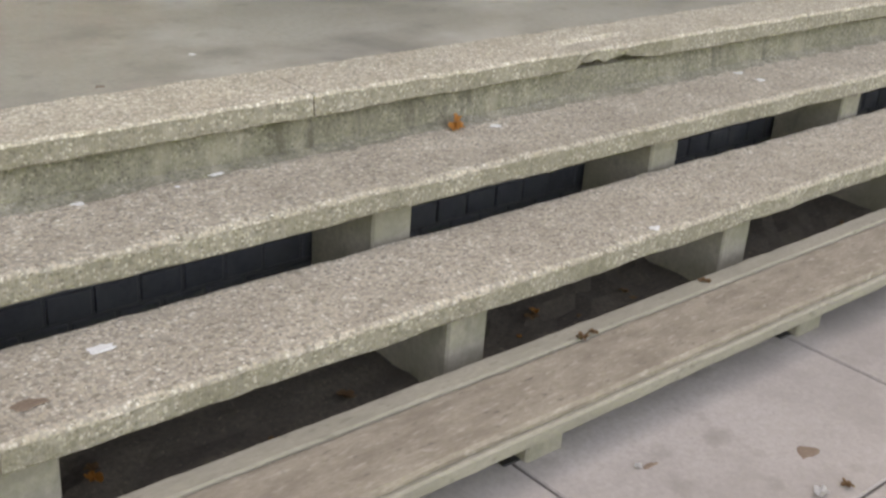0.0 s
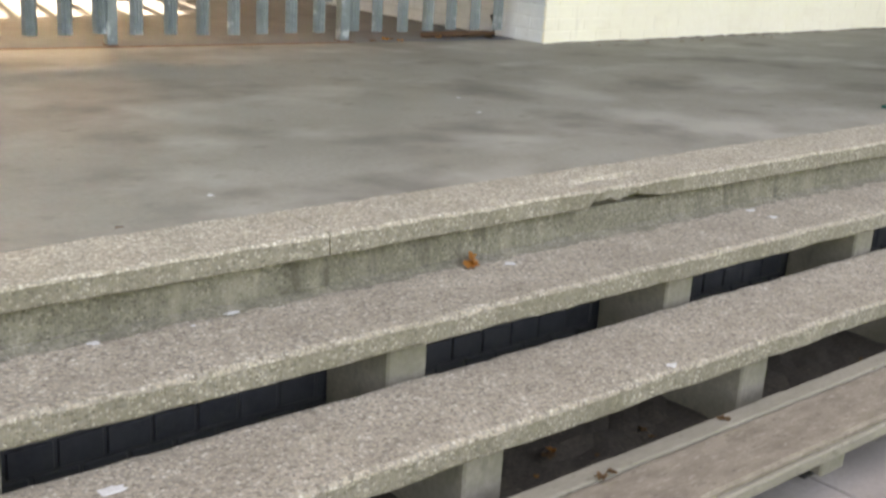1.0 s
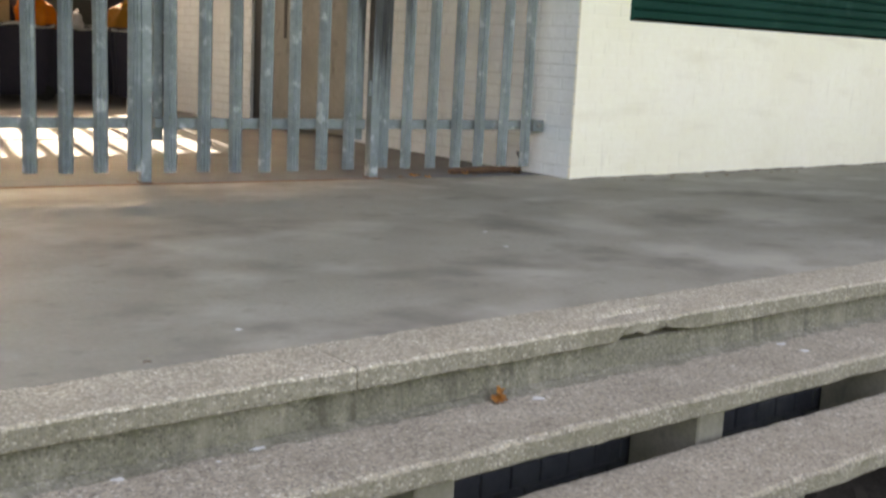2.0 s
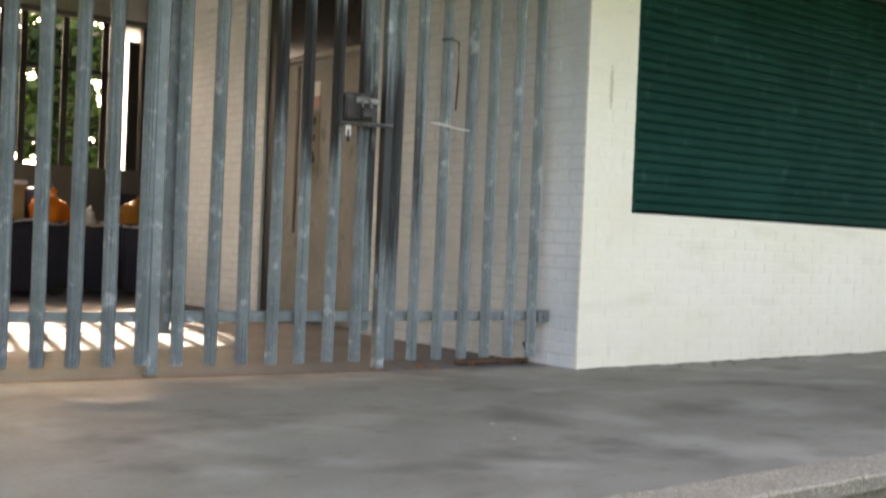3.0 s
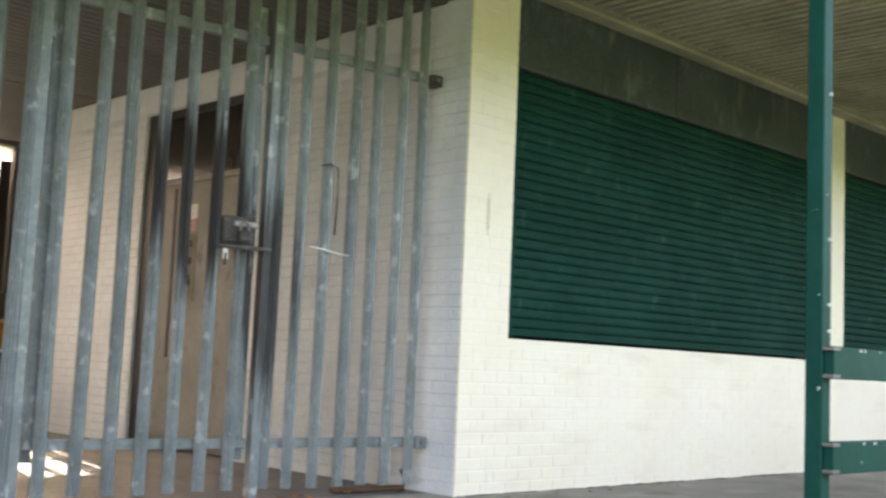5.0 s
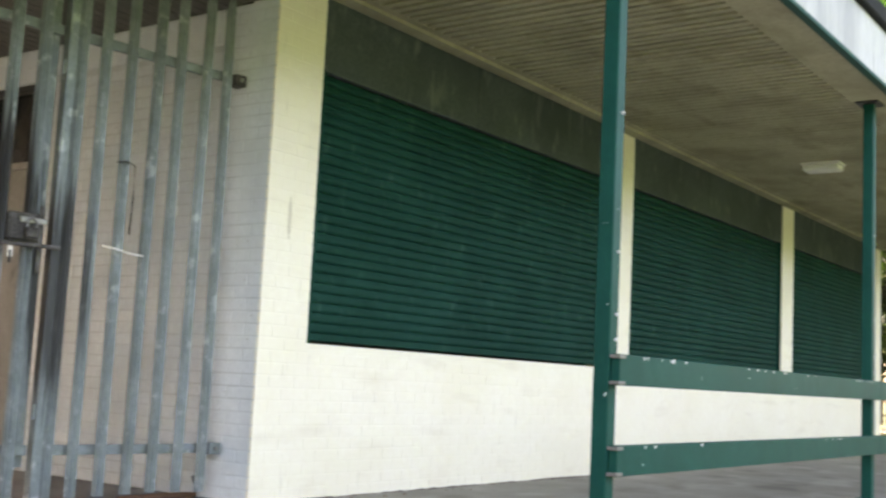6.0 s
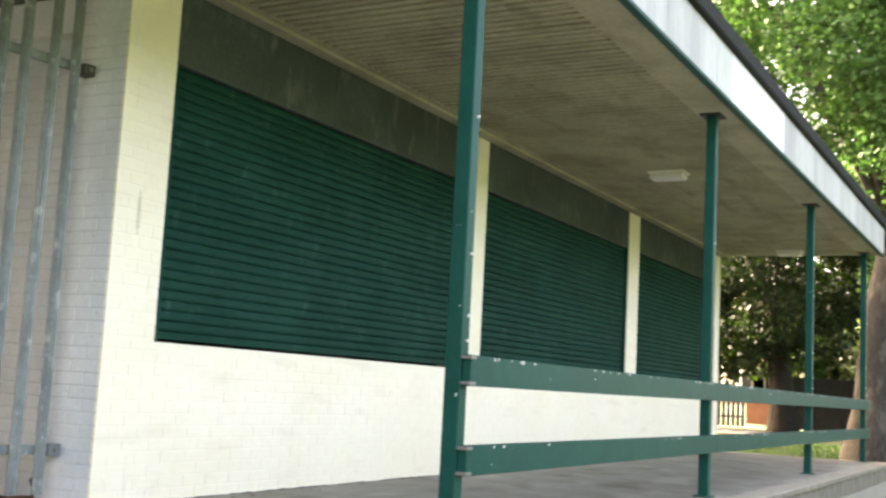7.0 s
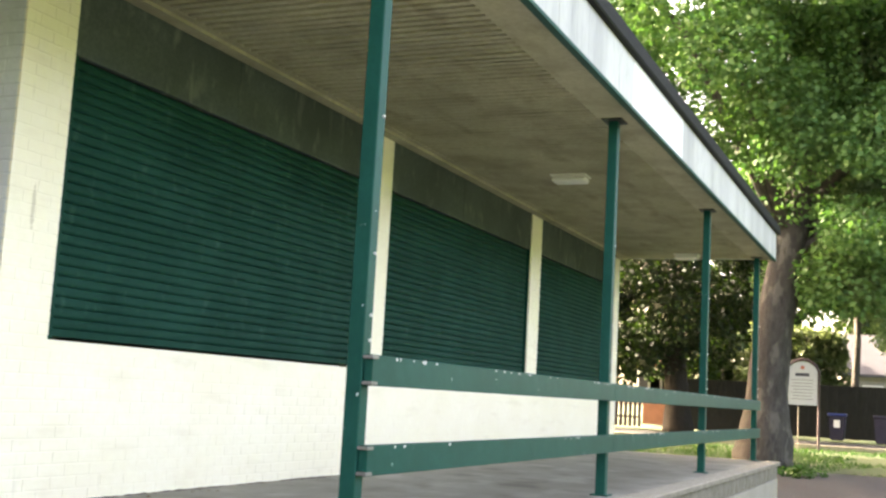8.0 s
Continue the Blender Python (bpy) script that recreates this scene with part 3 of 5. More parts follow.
SEAM = [(0.8, fence_y(0.8, 0.07)), (X_CORNER + 0.1, fence_y(X_CORNER + 0.1, 0.07))]
floor = link("floor", prism([(-6.8, 2.345), (X_END - 0.005, 2.345), (X_END - 0.005, SEAM[1][1]), SEAM[1], SEAM[0], (-6.8, SEAM[0][1])], -0.25, 0.0), TERRACE)
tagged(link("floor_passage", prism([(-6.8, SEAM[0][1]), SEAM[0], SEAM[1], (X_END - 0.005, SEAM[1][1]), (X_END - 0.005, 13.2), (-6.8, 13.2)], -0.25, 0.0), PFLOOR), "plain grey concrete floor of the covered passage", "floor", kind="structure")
tagged(floor, "stained smooth grey concrete terrace floor", "floor", kind="structure")

# ---------------------------------------------------------------- walls
BAYS = ((5.235, 9.30), (9.71, 13.96), (14.38, 18.22))
SILL, HEAD = 0.96, 2.70
wall_front = thing("wall_front", (0, 0, 0), "cream painted brick wall with dark stains near the ground", "wall", kind="structure")
core = bmesh.new()
box((5.05, Y_WALL + 0.0018, 0), (X_END - 0.01, 5.02, SILL - 0.004), 0, core)
box((X_CORNER + 0.004, Y_WALL + 0.0018, 0), (5.05, Y_WALL + 0.009, SILL - 0.004), 0, core)
box((X_CORNER + 0.004, Y_WALL + 0.0018, SILL - 0.004), (5.05, Y_WALL + 0.009, ROOF_Z), 0, core)
box((5.05, Y_WALL + 0.0018, SILL - 0.004), (BAYS[0][0] - 0.004, 5.02, ROOF_Z), 0, core)
for a, b in ((BAYS[0][1] + 0.004, BAYS[1][0] - 0.004), (BAYS[1][1] + 0.004, BAYS[2][0] - 0.004), (BAYS[2][1] + 0.004, X_END - 0.01)):
    box((a, Y_WALL + 0.0018, SILL - 0.004), (b, 5.02, ROOF_Z), 0, core)
part("mortar", core, CREAM, wall_front, "painted mortar bed of the brickwork")
lintels = thing("wall_lintel", (0, 0, 0), "dark grey streaked concrete lintel panels over the shutters", "lintel", kind="structure")
for a, b in BAYS:
    mid = a + (b - a) * 0.44
    part("panel", box((a, Y_WALL + 0.012, HEAD), (mid - 0.003, 4.99, ROOF_Z), 0.004), LINTEL, lintels)
    part("panel", box((mid + 0.003, Y_WALL + 0.014, HEAD), (b, 4.99, ROOF_Z), 0.004), LINTEL, lintels)

# the wall of the passage, with the door in it
DY0, DY1, DZ = 7.22, 8.70, 2.80
JOINT = material("grimy_white_joint", (0.54, 0.575, 0.59), (0.63, 0.665, 0.68), 0.8, 4.0, 40.0, 0.2, c3=(0.42, 0.44, 0.44))
wall_passage = thing("wall_passage", (0, 0, 0), "white painted brick wall along the covered passage", "wall", kind="structure")
core = bmesh.new()
XP = X_CORNER + 0.0035
box((XP, 5.02, 0), (5.05, DY0, 3.05), 0, core)
box((XP, Y_WALL + 0.0095, 0), (5.049, 5.02, ROOF_Z), 0, core)
box((XP, DY1, 0), (5.05, 10.22, 3.05), 0, core)
box((XP, DY0, DZ), (5.05, DY1, 3.05), 0, core)
part("mortar", core, JOINT, wall_passage, "painted mortar bed of the brickwork")
part("ring_beam", box((X_CORNER - 0.006, 5.25, 2.815), (5.04, 10.22, 3.043), 0.006), WHITE, wall_passage, "smooth painted concrete beam over the brickwork")

# plain walls that close the rest
for nm, lo, hi in (("wall_left", (0.55, 5.25, 0), (0.80, 12.3, 3.05)), ("wall_left_front", (-6.8, 5.0, 0), (0.80, 5.25, ROOF_Z)),
                   ("wall_end", (X_END - 0.25, 5.02, 0), (X_END, 13.2, ROOF_Z)), ("wall_recess", (6.30, 9.98, 0), (6.55, 12.3, 3.05)), ("wall_recess_side", (5.05, 9.98, 0), (6.30, 10.22, 3.05)),
                   ("wall_rear", (6.55, 12.96, 0), (X_END - 0.25, 13.2, ROOF_Z)), ("wall_rear_left", (-6.8, 12.96, 0), (0.8, 13.2, ROOF_Z)), ("wall_left_end", (-6.8, 5.25, 0), (-6.55, 12.96, ROOF_Z))):
    tagged(link(nm, box(lo, hi, 0), CREAM if nm == "wall_end" else WHITE), "plain painted masonry wall", "wall", kind="structure")
# far end of the passage: low wall, barred opening, beam
FAR = 12.30
tagged(link("wall_far_low", box((0.8, FAR, 0), (6.55, FAR + 0.2, 1.36), 0.004), GREYBOX), "low dark grey wall behind the bins", "wall", kind="structure")
tagged(link("wall_far_head", box((0.8, FAR, 3.0), (6.55, FAR + 0.2, 3.3), 0.004), CEIL), "plain beam over the barred rear opening", "beam", kind="structure")
tagged(link("wall_far_jamb", box((5.22, FAR + 0.01, 1.362), (6.55, FAR + 0.19, 2.998), 0.004), DARK), "dark jamb beside the rear opening", "jamb", kind="structure")

# ---------------------------------------------------------------- roof and ceilings
XR0 = -6.80   # left end of the canopy, carried on unseen to shade gate and terrace
ceil_bm = bmesh.new()
RIB0, RIB1 = 2.62, 4.60
box((XR0, RIB0, ROOF_Z + 0.08), (X_END + 0.08, RIB1, ROOF_Z + 0.1), 0, ceil_bm)
box((XR0, 2.30, ROOF_Z), (X_END + 0.08, RIB0, ROOF_Z + 0.1), 0, ceil_bm)
box((XR0, RIB1, ROOF_Z), (X_END, 4.775, ROOF_Z + 0.1), 0, ceil_bm)
x = XR0 + 0.02
while x < X_END:
    w_ = 0.056 + 0.004 * math.sin(x * 31)
    box((x, RIB0, ROOF_Z + 0.003 * math.sin(x * 53)), (x + w_, RIB1, ROOF_Z + 0.08), 0, ceil_bm)
    x += 0.098
box((XR0, 4.66, ROOF_Z - 0.025), (X_END, 4.775, ROOF_Z), 0, ceil_bm)
tagged(link("ceiling", ceil_bm, SOFFIT), "ribbed buff concrete soffit of the canopy", "ceiling", kind="structure")
pc = bmesh.new()
box((0.8, 4.90, 3.055), (4.80, 12.3, 3.19), 0, pc)
box((4.80, 9.99, 3.055), (6.55, 12.3, 3.19), 0, pc)
y = 5.1
while y < 12.2:
    if not 9.2 < y < 9.42:
        box((0.8, y, 3.045), (6.3 if y > 10.23 else 4.803, y + 0.092, 3.055), 0, pc)
    y += 0.105
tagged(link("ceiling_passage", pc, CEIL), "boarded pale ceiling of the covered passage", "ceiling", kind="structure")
tagged(link("trim_beam", box((0.8, 9.25, 2.985), (3.75, 9.37, 3.05), 0.004), DARK), "dark strip across the passage ceiling", "trim", kind="structure")
roof = thing("roof", (0, 0, 0), "flat roof with a streaked white fascia and dark flashing", "roof", kind="structure")
part("slab", box((XR0 + 0.01, 2.31, ROOF_Z + 0.101), (X_END + 0.07, 4.90, 3.62), 0), FELT, roof)
part("slab", box((-6.8, 4.901, ROOF_Z + 0.101), (X_END + 0.07, 13.2, 3.62), 0), FELT, roof)
xs = [XR0, -5.6, -3.5, -1.42, 0.66, 2.74, 4.82, 6.9, 8.98, 11.06, 13.14, 15.22, 17.3, X_END + 0.1]
for a, b in zip(xs, xs[1:]):
    part("fascia_panel", box((a + 0.002, 2.245, ROOF_Z + 0.01), (b - 0.002, 2.298, 3.62), 0.004), FRESH if a == 8.98 else FASCIA, roof, "clean bright white fascia board" if a == 8.98 else "streaked white fascia board")
part("fascia_panel", box((X_END + 0.081, 2.30, ROOF_Z + 0.01), (X_END + 0.13, 13.2, 3.62), 0.004), FASCIA, roof)
part("fascia_panel", box((XR0 - 0.05, 2.245, ROOF_Z + 0.01), (XR0 - 0.002, 4.84, 3.62), 0.004), FASCIA, roof)
part("drip_edge", box((XR0, 2.238, ROOF_Z - 0.022), (X_END + 0.13, 2.298, ROOF_Z + 0.009), 0.003), GREEN, roof, "thin dark green drip edge")
part("flashing", box((XR0 - 0.1, 2.19, 3.621), (X_END + 0.17, 4.80, 3.76), 0.012), FELT, roof, "dark roof flashing")
part("flashing", box((-6.85, 4.801, 3.621), (X_END + 0.17, 13.3, 3.76), 0.012), FELT, roof)


# ---------------------------------------------------------------- shutters
def shutter(x0, x1):
    """A closed roller shutter: curved slats between two guides, over a bottom bar."""
    s = thing("roller_shutter", (x0, Y_WALL + 0.05, SILL), "closed dark green steel roller shutter with faint scratches", "shutter", "shutters along the front")
    w, n = x1 - x0, 26
    pitch = (HEAD - SILL - 0.075) / n
    for a in (0.0, w - 0.05):
        part("guide_rail", box((a, -0.035, 0), (a + 0.05, 0.03, HEAD - SILL), 0.004), SHUTTER, s)
    prof = [(0.002, 0.0), (-0.006, 0.005), (-0.0115, pitch * 0.25), (-0.012, pitch * 0.5), (-0.009, pitch * 0.75), (-0.004, pitch * 0.93), (0.002, pitch * 0.985)]
    vs, fs = [], []
    xs_ = (0.045, w - 0.045)
    for xx in xs_:
        vs += [(xx, y_, z_) for y_, z_ in prof] + [(xx, y_ + 0.012, z_) for y_, z_ in reversed(prof)]
    m = 2 * len(prof)
    fs = [(k, (k + 1) % m, m + (k + 1) % m, m + k) for k in range(m)] + [tuple(range(m)), tuple(range(2 * m - 1, m - 1, -1))]
    me = mesh_from("slat", vs, fs, SHUTTER)
    for k in range(n):
        ob = new("slat", me)
        ob.parent = s
        ob.location = (0, 0.002 * noise.noise(Vector((k, x0, 0))), 0.068 + k * pitch)
    part("bottom_bar", box((0.045, -0.012, 0.018), (w - 0.045, 0.022, 0.066), 0.004), SHUTTER, s)
    return s


for a, b in BAYS:
    shutter(a, b)
back = link("wall_inner", box((5.1, 5.10, 0), (X_END - 0.26, 5.2, 3.19), 0), DARK)
tagged(back, "dark closed interior behind the shutters", "wall", kind="structure")

grime = link("trim_grime", sweep(X_CORNER + 0.02, 11.0, [(4.79, 0.006), (4.782, 0.005), (4.774, 0.001), (4.76, -0.002), (4.79, -0.002)], 0.03, 0.007), SOIL)
tagged(grime, "thin broken line of dirt along the wall foot", "dirt", kind="structure")
strip = link("trim_threshold", box((-2.8, -0.082, -0.001), (0.02, -0.057, 0.004), 0.001), RUST)
strip.location, strip.rotation_euler = (FENCE_O[0], FENCE_O[1], 0), (0, 0, FENCE_TURN)
tagged(strip, "rusty iron threshold strip under the gate", "threshold", kind="structure")

# ---------------------------------------------------------------- canopy posts and rails
COLS = (4.83, 9.36, 13.93, 18.40)
CY = 2.50
for cx in COLS:
    p = thing("canopy_post", (cx, CY, 0), "green painted square steel canopy post with chipped paint", "post", "posts along the terrace edge")
    part("shaft", box((-0.042, -0.042, 0), (0.042, 0.042, ROOF_Z - 0.012), 0.006, None, 2), GREEN, p)
    part("head_plate", box((-0.11, -0.09, ROOF_Z - 0.012), (0.11, 0.09, ROOF_Z + 0.002), 0.003), DARK, p, "dark steel head plate")
    part("base_plate", box((-0.075, -0.075, -0.004), (0.075, 0.075, 0.012), 0.003), GREEN, p)
    for bz in (1.0, 1.12, 1.42, 2.1):
        part("bolt", rod((0.012, -0.042, bz), (0.012, -0.052, bz), 0.008, n=6), PAPER, p, "pale scuffed bolt")


def worn(x, y, z):
    k = noise.noise(Vector((x * 6, y * 9, z * 9)))
    return x, y, z + (0.004 * k if z > 0.05 else 0)


for i, (a, b) in enumerate(zip(COLS, COLS[1:])):
    for z0, z1 in ((0.785, 0.932), (0.362, 0.505)):
        r = thing("rail_board", (a, CY - 0.07, z0), "green painted timber rail board with chipped white edges", "rail", "rails between the posts")
        s0 = 0.0 if i else -0.03
        h = z1 - z0
        prof = [(-0.022, 0.004), (-0.018, 0), (0.018, 0), (0.022, 0.004), (0.022, h - 0.004), (0.018, h), (-0.018, h), (-0.022, h - 0.004)]
        part("board", sweep(s0 + 0.003, b - a - 0.003 if i < 2 else b - a + 0.06, prof, 0.1, 0.001), GREEN, r)
        for zz in (0.012, h - 0.012):
            if i == 0:
                part("bracket", box((-0.045, -0.03, zz - 0.008), (0.02, 0.025, zz + 0.008), 0.002), CHROME, r, "pale steel fixing strap")
        # paint chips along the top arris
        for k in range(26):
            cx_ = random.uniform(0.1, b - a - 0.1)
            if noise.noise(Vector((cx_ * 1.3 + i * 7, z0 * 5, 0))) < -0.05:
                continue
            c = bmesh.new()
            bmesh.ops.create_icosphere(c, subdivisions=1, radius=1.0)
            w_, h_ = random.uniform(0.006, 0.03), random.uniform(0.004, 0.012)
            for v in c.verts:
                v.co = (cx_ + v.co.x * w_ * random.uniform(0.6, 1.2), -0.0215 + v.co.y * 0.0025, h - 0.008 - random.uniform(0, 0.006) + v.co.z * h_)
            part("paint_chip", c, DROPPING, r, "bare white chip in the paint")

# lamps on the soffit
for lx, ly in ((11.62, 3.57), (18.02, 3.54)):
    lp = thing("bulkhead_lamp", (lx, ly, ROOF_Z), "pale rectangular bulkhead lamp, unlit, under the canopy", "lamp", "lamps under the canopy")
    part("base", box((-0.12, -0.20, -0.025), (0.12, 0.20, 0.0), 0.006), LAMPGLASS, lp)
    part("cover", box((-0.105, -0.185, -0.085), (0.105, 0.185, -0.025), 0.025, None, 3), LAMPGLASS, lp, "yellowed opal cover")


# ---------------------------------------------------------------- palisade gate
GY = 5.20
PALE = None


def pale_mesh():
    """A pressed steel pale: W-shaped section with a pointed, splayed head."""
    global PALE
    if PALE is None:
        w = 0.0355
        prof = [(-w, 0.012), (-w * 0.55, -0.012), (-w * 0.2, -0.004), (0, -0.012), (w * 0.2, -0.004), (w * 0.55, -0.012), (w, 0.012)]
        t = 0.004
        loop = prof + [(x_, y_ + t) for x_, y_ in reversed(prof)]
        vs, fs = [], []
        zs = (0.0, 2.90, 3.0)
        for k, z_ in enumerate(zs):
            s = 1.0 if k < 2 else 0.25
            vs += [(x_ * s, y_, z_) for x_, y_ in loop]
        m = len(loop)
        for k in range(2):
            fs += [(k * m + i, k * m + (i + 1) % m, (k + 1) * m + (i + 1) % m, (k + 1) * m + i) for i in range(m)]
        n = len(prof)
        for k in (0, 2):
            fs += [tuple(k * m + j for j in (i, i + 1, m - 2 - i, m - 1 - i)) for i in range(n - 1)]
        PALE = mesh_from("pale", vs, fs, ZINC)
    return PALE


def pales(parent, xs_, z=0.06):
    for x_ in xs_:
        ob = new("pale", pale_mesh())
        ob.parent = parent
        ob.location = (x_, -0.035, z + 0.004 * math.sin(x_ * 30))
        ob.rotation_euler = (0, radians(0.25 * math.sin(x_ * 17)), radians(6 * math.sin(x_ * 9)))


def on_fence(ob, z=0.0):
    """Sets a thing on the line of the palisade; its parts use lengths along that line."""
    ob.location, ob.rotation_euler = (FENCE_O[0], FENCE_O[1], z), (0, 0, FENCE_TURN)
    return ob


def fence_panel(name, label, x0, x1, xs_, z=0.06, stiles=()):
    g = on_fence(thing(name, (0, 0, 0), label, "fence" if "fence" in name else "gate", "palisade across the passage"))
    for zz in (0.272, 2.525):
        part("rail", box((x0, 0.0, zz), (x1, 0.035, zz + 0.055), 0.003), ZINC, g)
    for xx in stiles:
        part("stile", box((xx - 0.026, 0.036, 0.21), (xx + 0.026, 0.085, 2.75), 0.003), ZINC, g)
    pales(g, xs_, z)
    for xx in xs_:
        for zz in (0.299, 2.552):
            part("rivet", rod((xx, -0.052, zz), (xx, -0.044, zz), 0.008, n=6), ZINC, g)
    return g


fence_panel("palisade_fence", "galvanised steel palisade fence panel of pressed pales", -2.86, -1.345, [-1.373 - 0.166 * k for k in range(9)])
gate = fence_panel("palisade_gate", "closed galvanised palisade gate, scorched black round its lock", -1.262, -0.066, [-1.188, -1.014, -0.843, -0.675, -0.512, -0.345, -0.18], 0.05, (-1.236, -0.092))
fence_r = fence_panel("palisade_fence", "galvanised steel palisade panel fixed to the brick wall", 0.008, 1.13, [0.036, 0.186, 0.353, 0.522, 0.685, 0.855, 1.023], 0.055)
for zz in (0.30, 2.54):
    part("wall_lug", box((1.06, -0.05, zz - 0.035), (1.142, 0.04, zz + 0.035), 0.004), BURNT if zz > 1 else ZINC, fence_r, "bolted wall lug")
    part("lug_bolt", rod((1.10, -0.064, zz), (1.10, -0.05, zz), 0.014, n=6), CHROME, fence_r)
for px in (-1.315, -0.022):
    p = on_fence(thing("gate_post", (0, 0, 0), "narrow galvanised steel gate post", "post", "posts of the palisade gate"))
    part("shaft", box((px - 0.027, -0.035, 0), (px + 0.027, 0.03, 2.95), 0.004), ZINC, p)
    part("base_plate", box((px - 0.03, -0.04, -0.002), (px + 0.03, 0.04, 0.008), 0.002), RUST, p, "rusty foot plate")
    for hz in (0.5, 2.35):
        part("hinge", rod((px + (0.034 if px < -1 else -0.034), -0.01, hz - 0.04), (px + (0.034 if px < -1 else -0.034), -0.01, hz + 0.04), 0.012, n=10), ZINC, p)
# lock
lock = on_fence(thing("gate_lock", (0, 0, 0), "scorched steel lock box with a padlock and keys", "lock"), 1.44)
part("box", box((-0.315, -0.075, -0.065), (-0.14, 0.03, 0.085), 0.012), BURNT, lock)
part("hasp", box((-0.26, -0.09, 0.03), (-0.11, -0.076, 0.062), 0.004), CHROME, lock, "worn steel hasp")
part("padlock", box((-0.235, -0.115, -0.05), (-0.165, -0.08, 0.01), 0.008), BURNT, lock)
part("shackle", tube([(-0.225, -0.097, 0.01), (-0.225, -0.097, 0.04), (-0.20, -0.097, 0.06), (-0.175, -0.097, 0.04), (-0.175, -0.097, 0.01)], [0.006] * 5, 8), CHROME, lock)
part("slide_bolt", rod((-0.36, -0.085, -0.085), (-0.03, -0.085, -0.08), 0.012), BURNT, lock)
part("bolt_tab", box((-0.315, -0.083, -0.155), (-0.285, -0.076, -0.095), 0.003), PAPER, lock, "pale tag hanging below the lock")
part("tag_slot", box((-0.307, -0.086, -0.185), (-0.295, -0.0765, -0.12), 0.001), DARK, lock)
part("scorched_plate", box((-0.118, -0.012, -0.22), (-0.088, -0.004, 0.14), 0.003), BURNT, lock, "blackened strike plate")
chip_bar = thing("loose_wire", (3.97, GY - 0.06, 1.385), "pale bent wire caught on the fence", "wire")
part("strand", tube([(-0.10, -0.06, 0.02), (0.0, -0.065, 0.012), (0.10, -0.06, -0.002), (0.19, -0.055, -0.004)], [0.005] * 4, 6), PAPER, chip_bar)
hook = thing("wire_hook", (4.005, GY - 0.02, 1.85), "thin dark bent wire on the fence", "wire")
part("strand", tube([(-0.07, -0.09, 0.03), (0.0, -0.095, 0.045), (0.055, -0.09, 0.03), (0.06, -0.09, -0.15), (0.05, -0.09, -0.36)], [0.005] * 5, 6), DARK, hook)
sc = thing("scrap_bar", (4.55, GY - 0.02, 0.0), "rusty iron scrap lying at the fence foot", "scrap")
part("bar", tube([(-0.33, 0.02, 0.018), (-0.1, 0.0, 0.02), (0.12, -0.01, 0.02), (0.2, -0.03, 0.02)], [0.016, 0.02, 0.018, 0.014], 7), RUST, sc)
part("bracket", tube([(0.19, -0.03, 0.0), (0.2, -0.03, 0.08), (0.17, -0.03, 0.13)], [0.016, 0.016, 0.012], 6), DARK, sc)

# ---------------------------------------------------------------- passage door
door = thing("door_1", (X_CORNER, DY0, 0), "closed beige door with a dark frame and dark glazed fanlight", "door", kind="structure")
for y0_, y1_ in ((0.0, 0.05), (DY1 - DY0 - 0.13, DY1 - DY0)):
    part("frame", box((0.03, y0_, 0), (0.14, y1_, DZ), 0.004), DARK, door, "dark painted door frame")
part("frame", box((0.03, 0.05, DZ - 0.05), (0.14, DY1 - DY0 - 0.13, DZ), 0.004), DARK, door)
part("transom_bar", box((0.045, 0.05, 2.17), (0.13, DY1 - DY0 - 0.13, 2.22), 0.004), DOOR, door)
glass = material("smoked_fanlight_glass", (0.012, 0.011, 0.012), (0.022, 0.02, 0.02), 0.15, 3.0, 10.0, 0.02, c3=(0.05, 0.045, 0.04))
part("fanlight", box((0.09, 0.05, 2.22), (0.10, DY1 - DY0 - 0.13, DZ - 0.05), 0), glass, door, "dark sooty fanlight pane")
leaf_w0, leaf_w1 = 0.052, DY1 - DY0 - 0.132
part("door_leaf", box((0.075, leaf_w0, 0.015), (0.12, leaf_w1, 2.168), 0.004), DOOR, door)
part("kick_plate", box((0.071, leaf_w0 + 0.06, 0.1), (0.0745, leaf_w1 - 0.06, 0.62), 0.0015), DOOR, door)
part("vision_slot", box((0.068, 1.015, 0.74), (0.0745, 1.055, 2.14), 0.002), DARK, door, "dark vertical slot in the door")
part("notice", box((0.071, 0.69, 1.87), (0.0748, 0.80, 1.99), 0.0005), PAPER, door, "small white notice")
part("notice", box((0.071, 0.69, 1.765), (0.0748, 0.80, 1.868), 0.0005), PALERED, door, "small faded red notice")
part("lock_plate", box((0.069, 0.68, 1.20), (0.0748, 0.81, 1.74), 0.001), PIER, door, "grey lock plate")
for hz, hw in ((1.665, 0.06), (1.525, 0.07), (1.35, 0.05)):
    part("fitting", box((0.055, 0.735, hz - 0.03), (0.0688, 0.735 + hw, hz + 0.03), 0.004), DARK, door, "blackened door fitting")
part("handle", tube([(0.068, 0.76, 1.40), (0.02, 0.76, 1.39), (0.012, 0.79, 1.36), (0.015, 0.80, 1.28)], [0.012] * 4, 8), DARK, door)

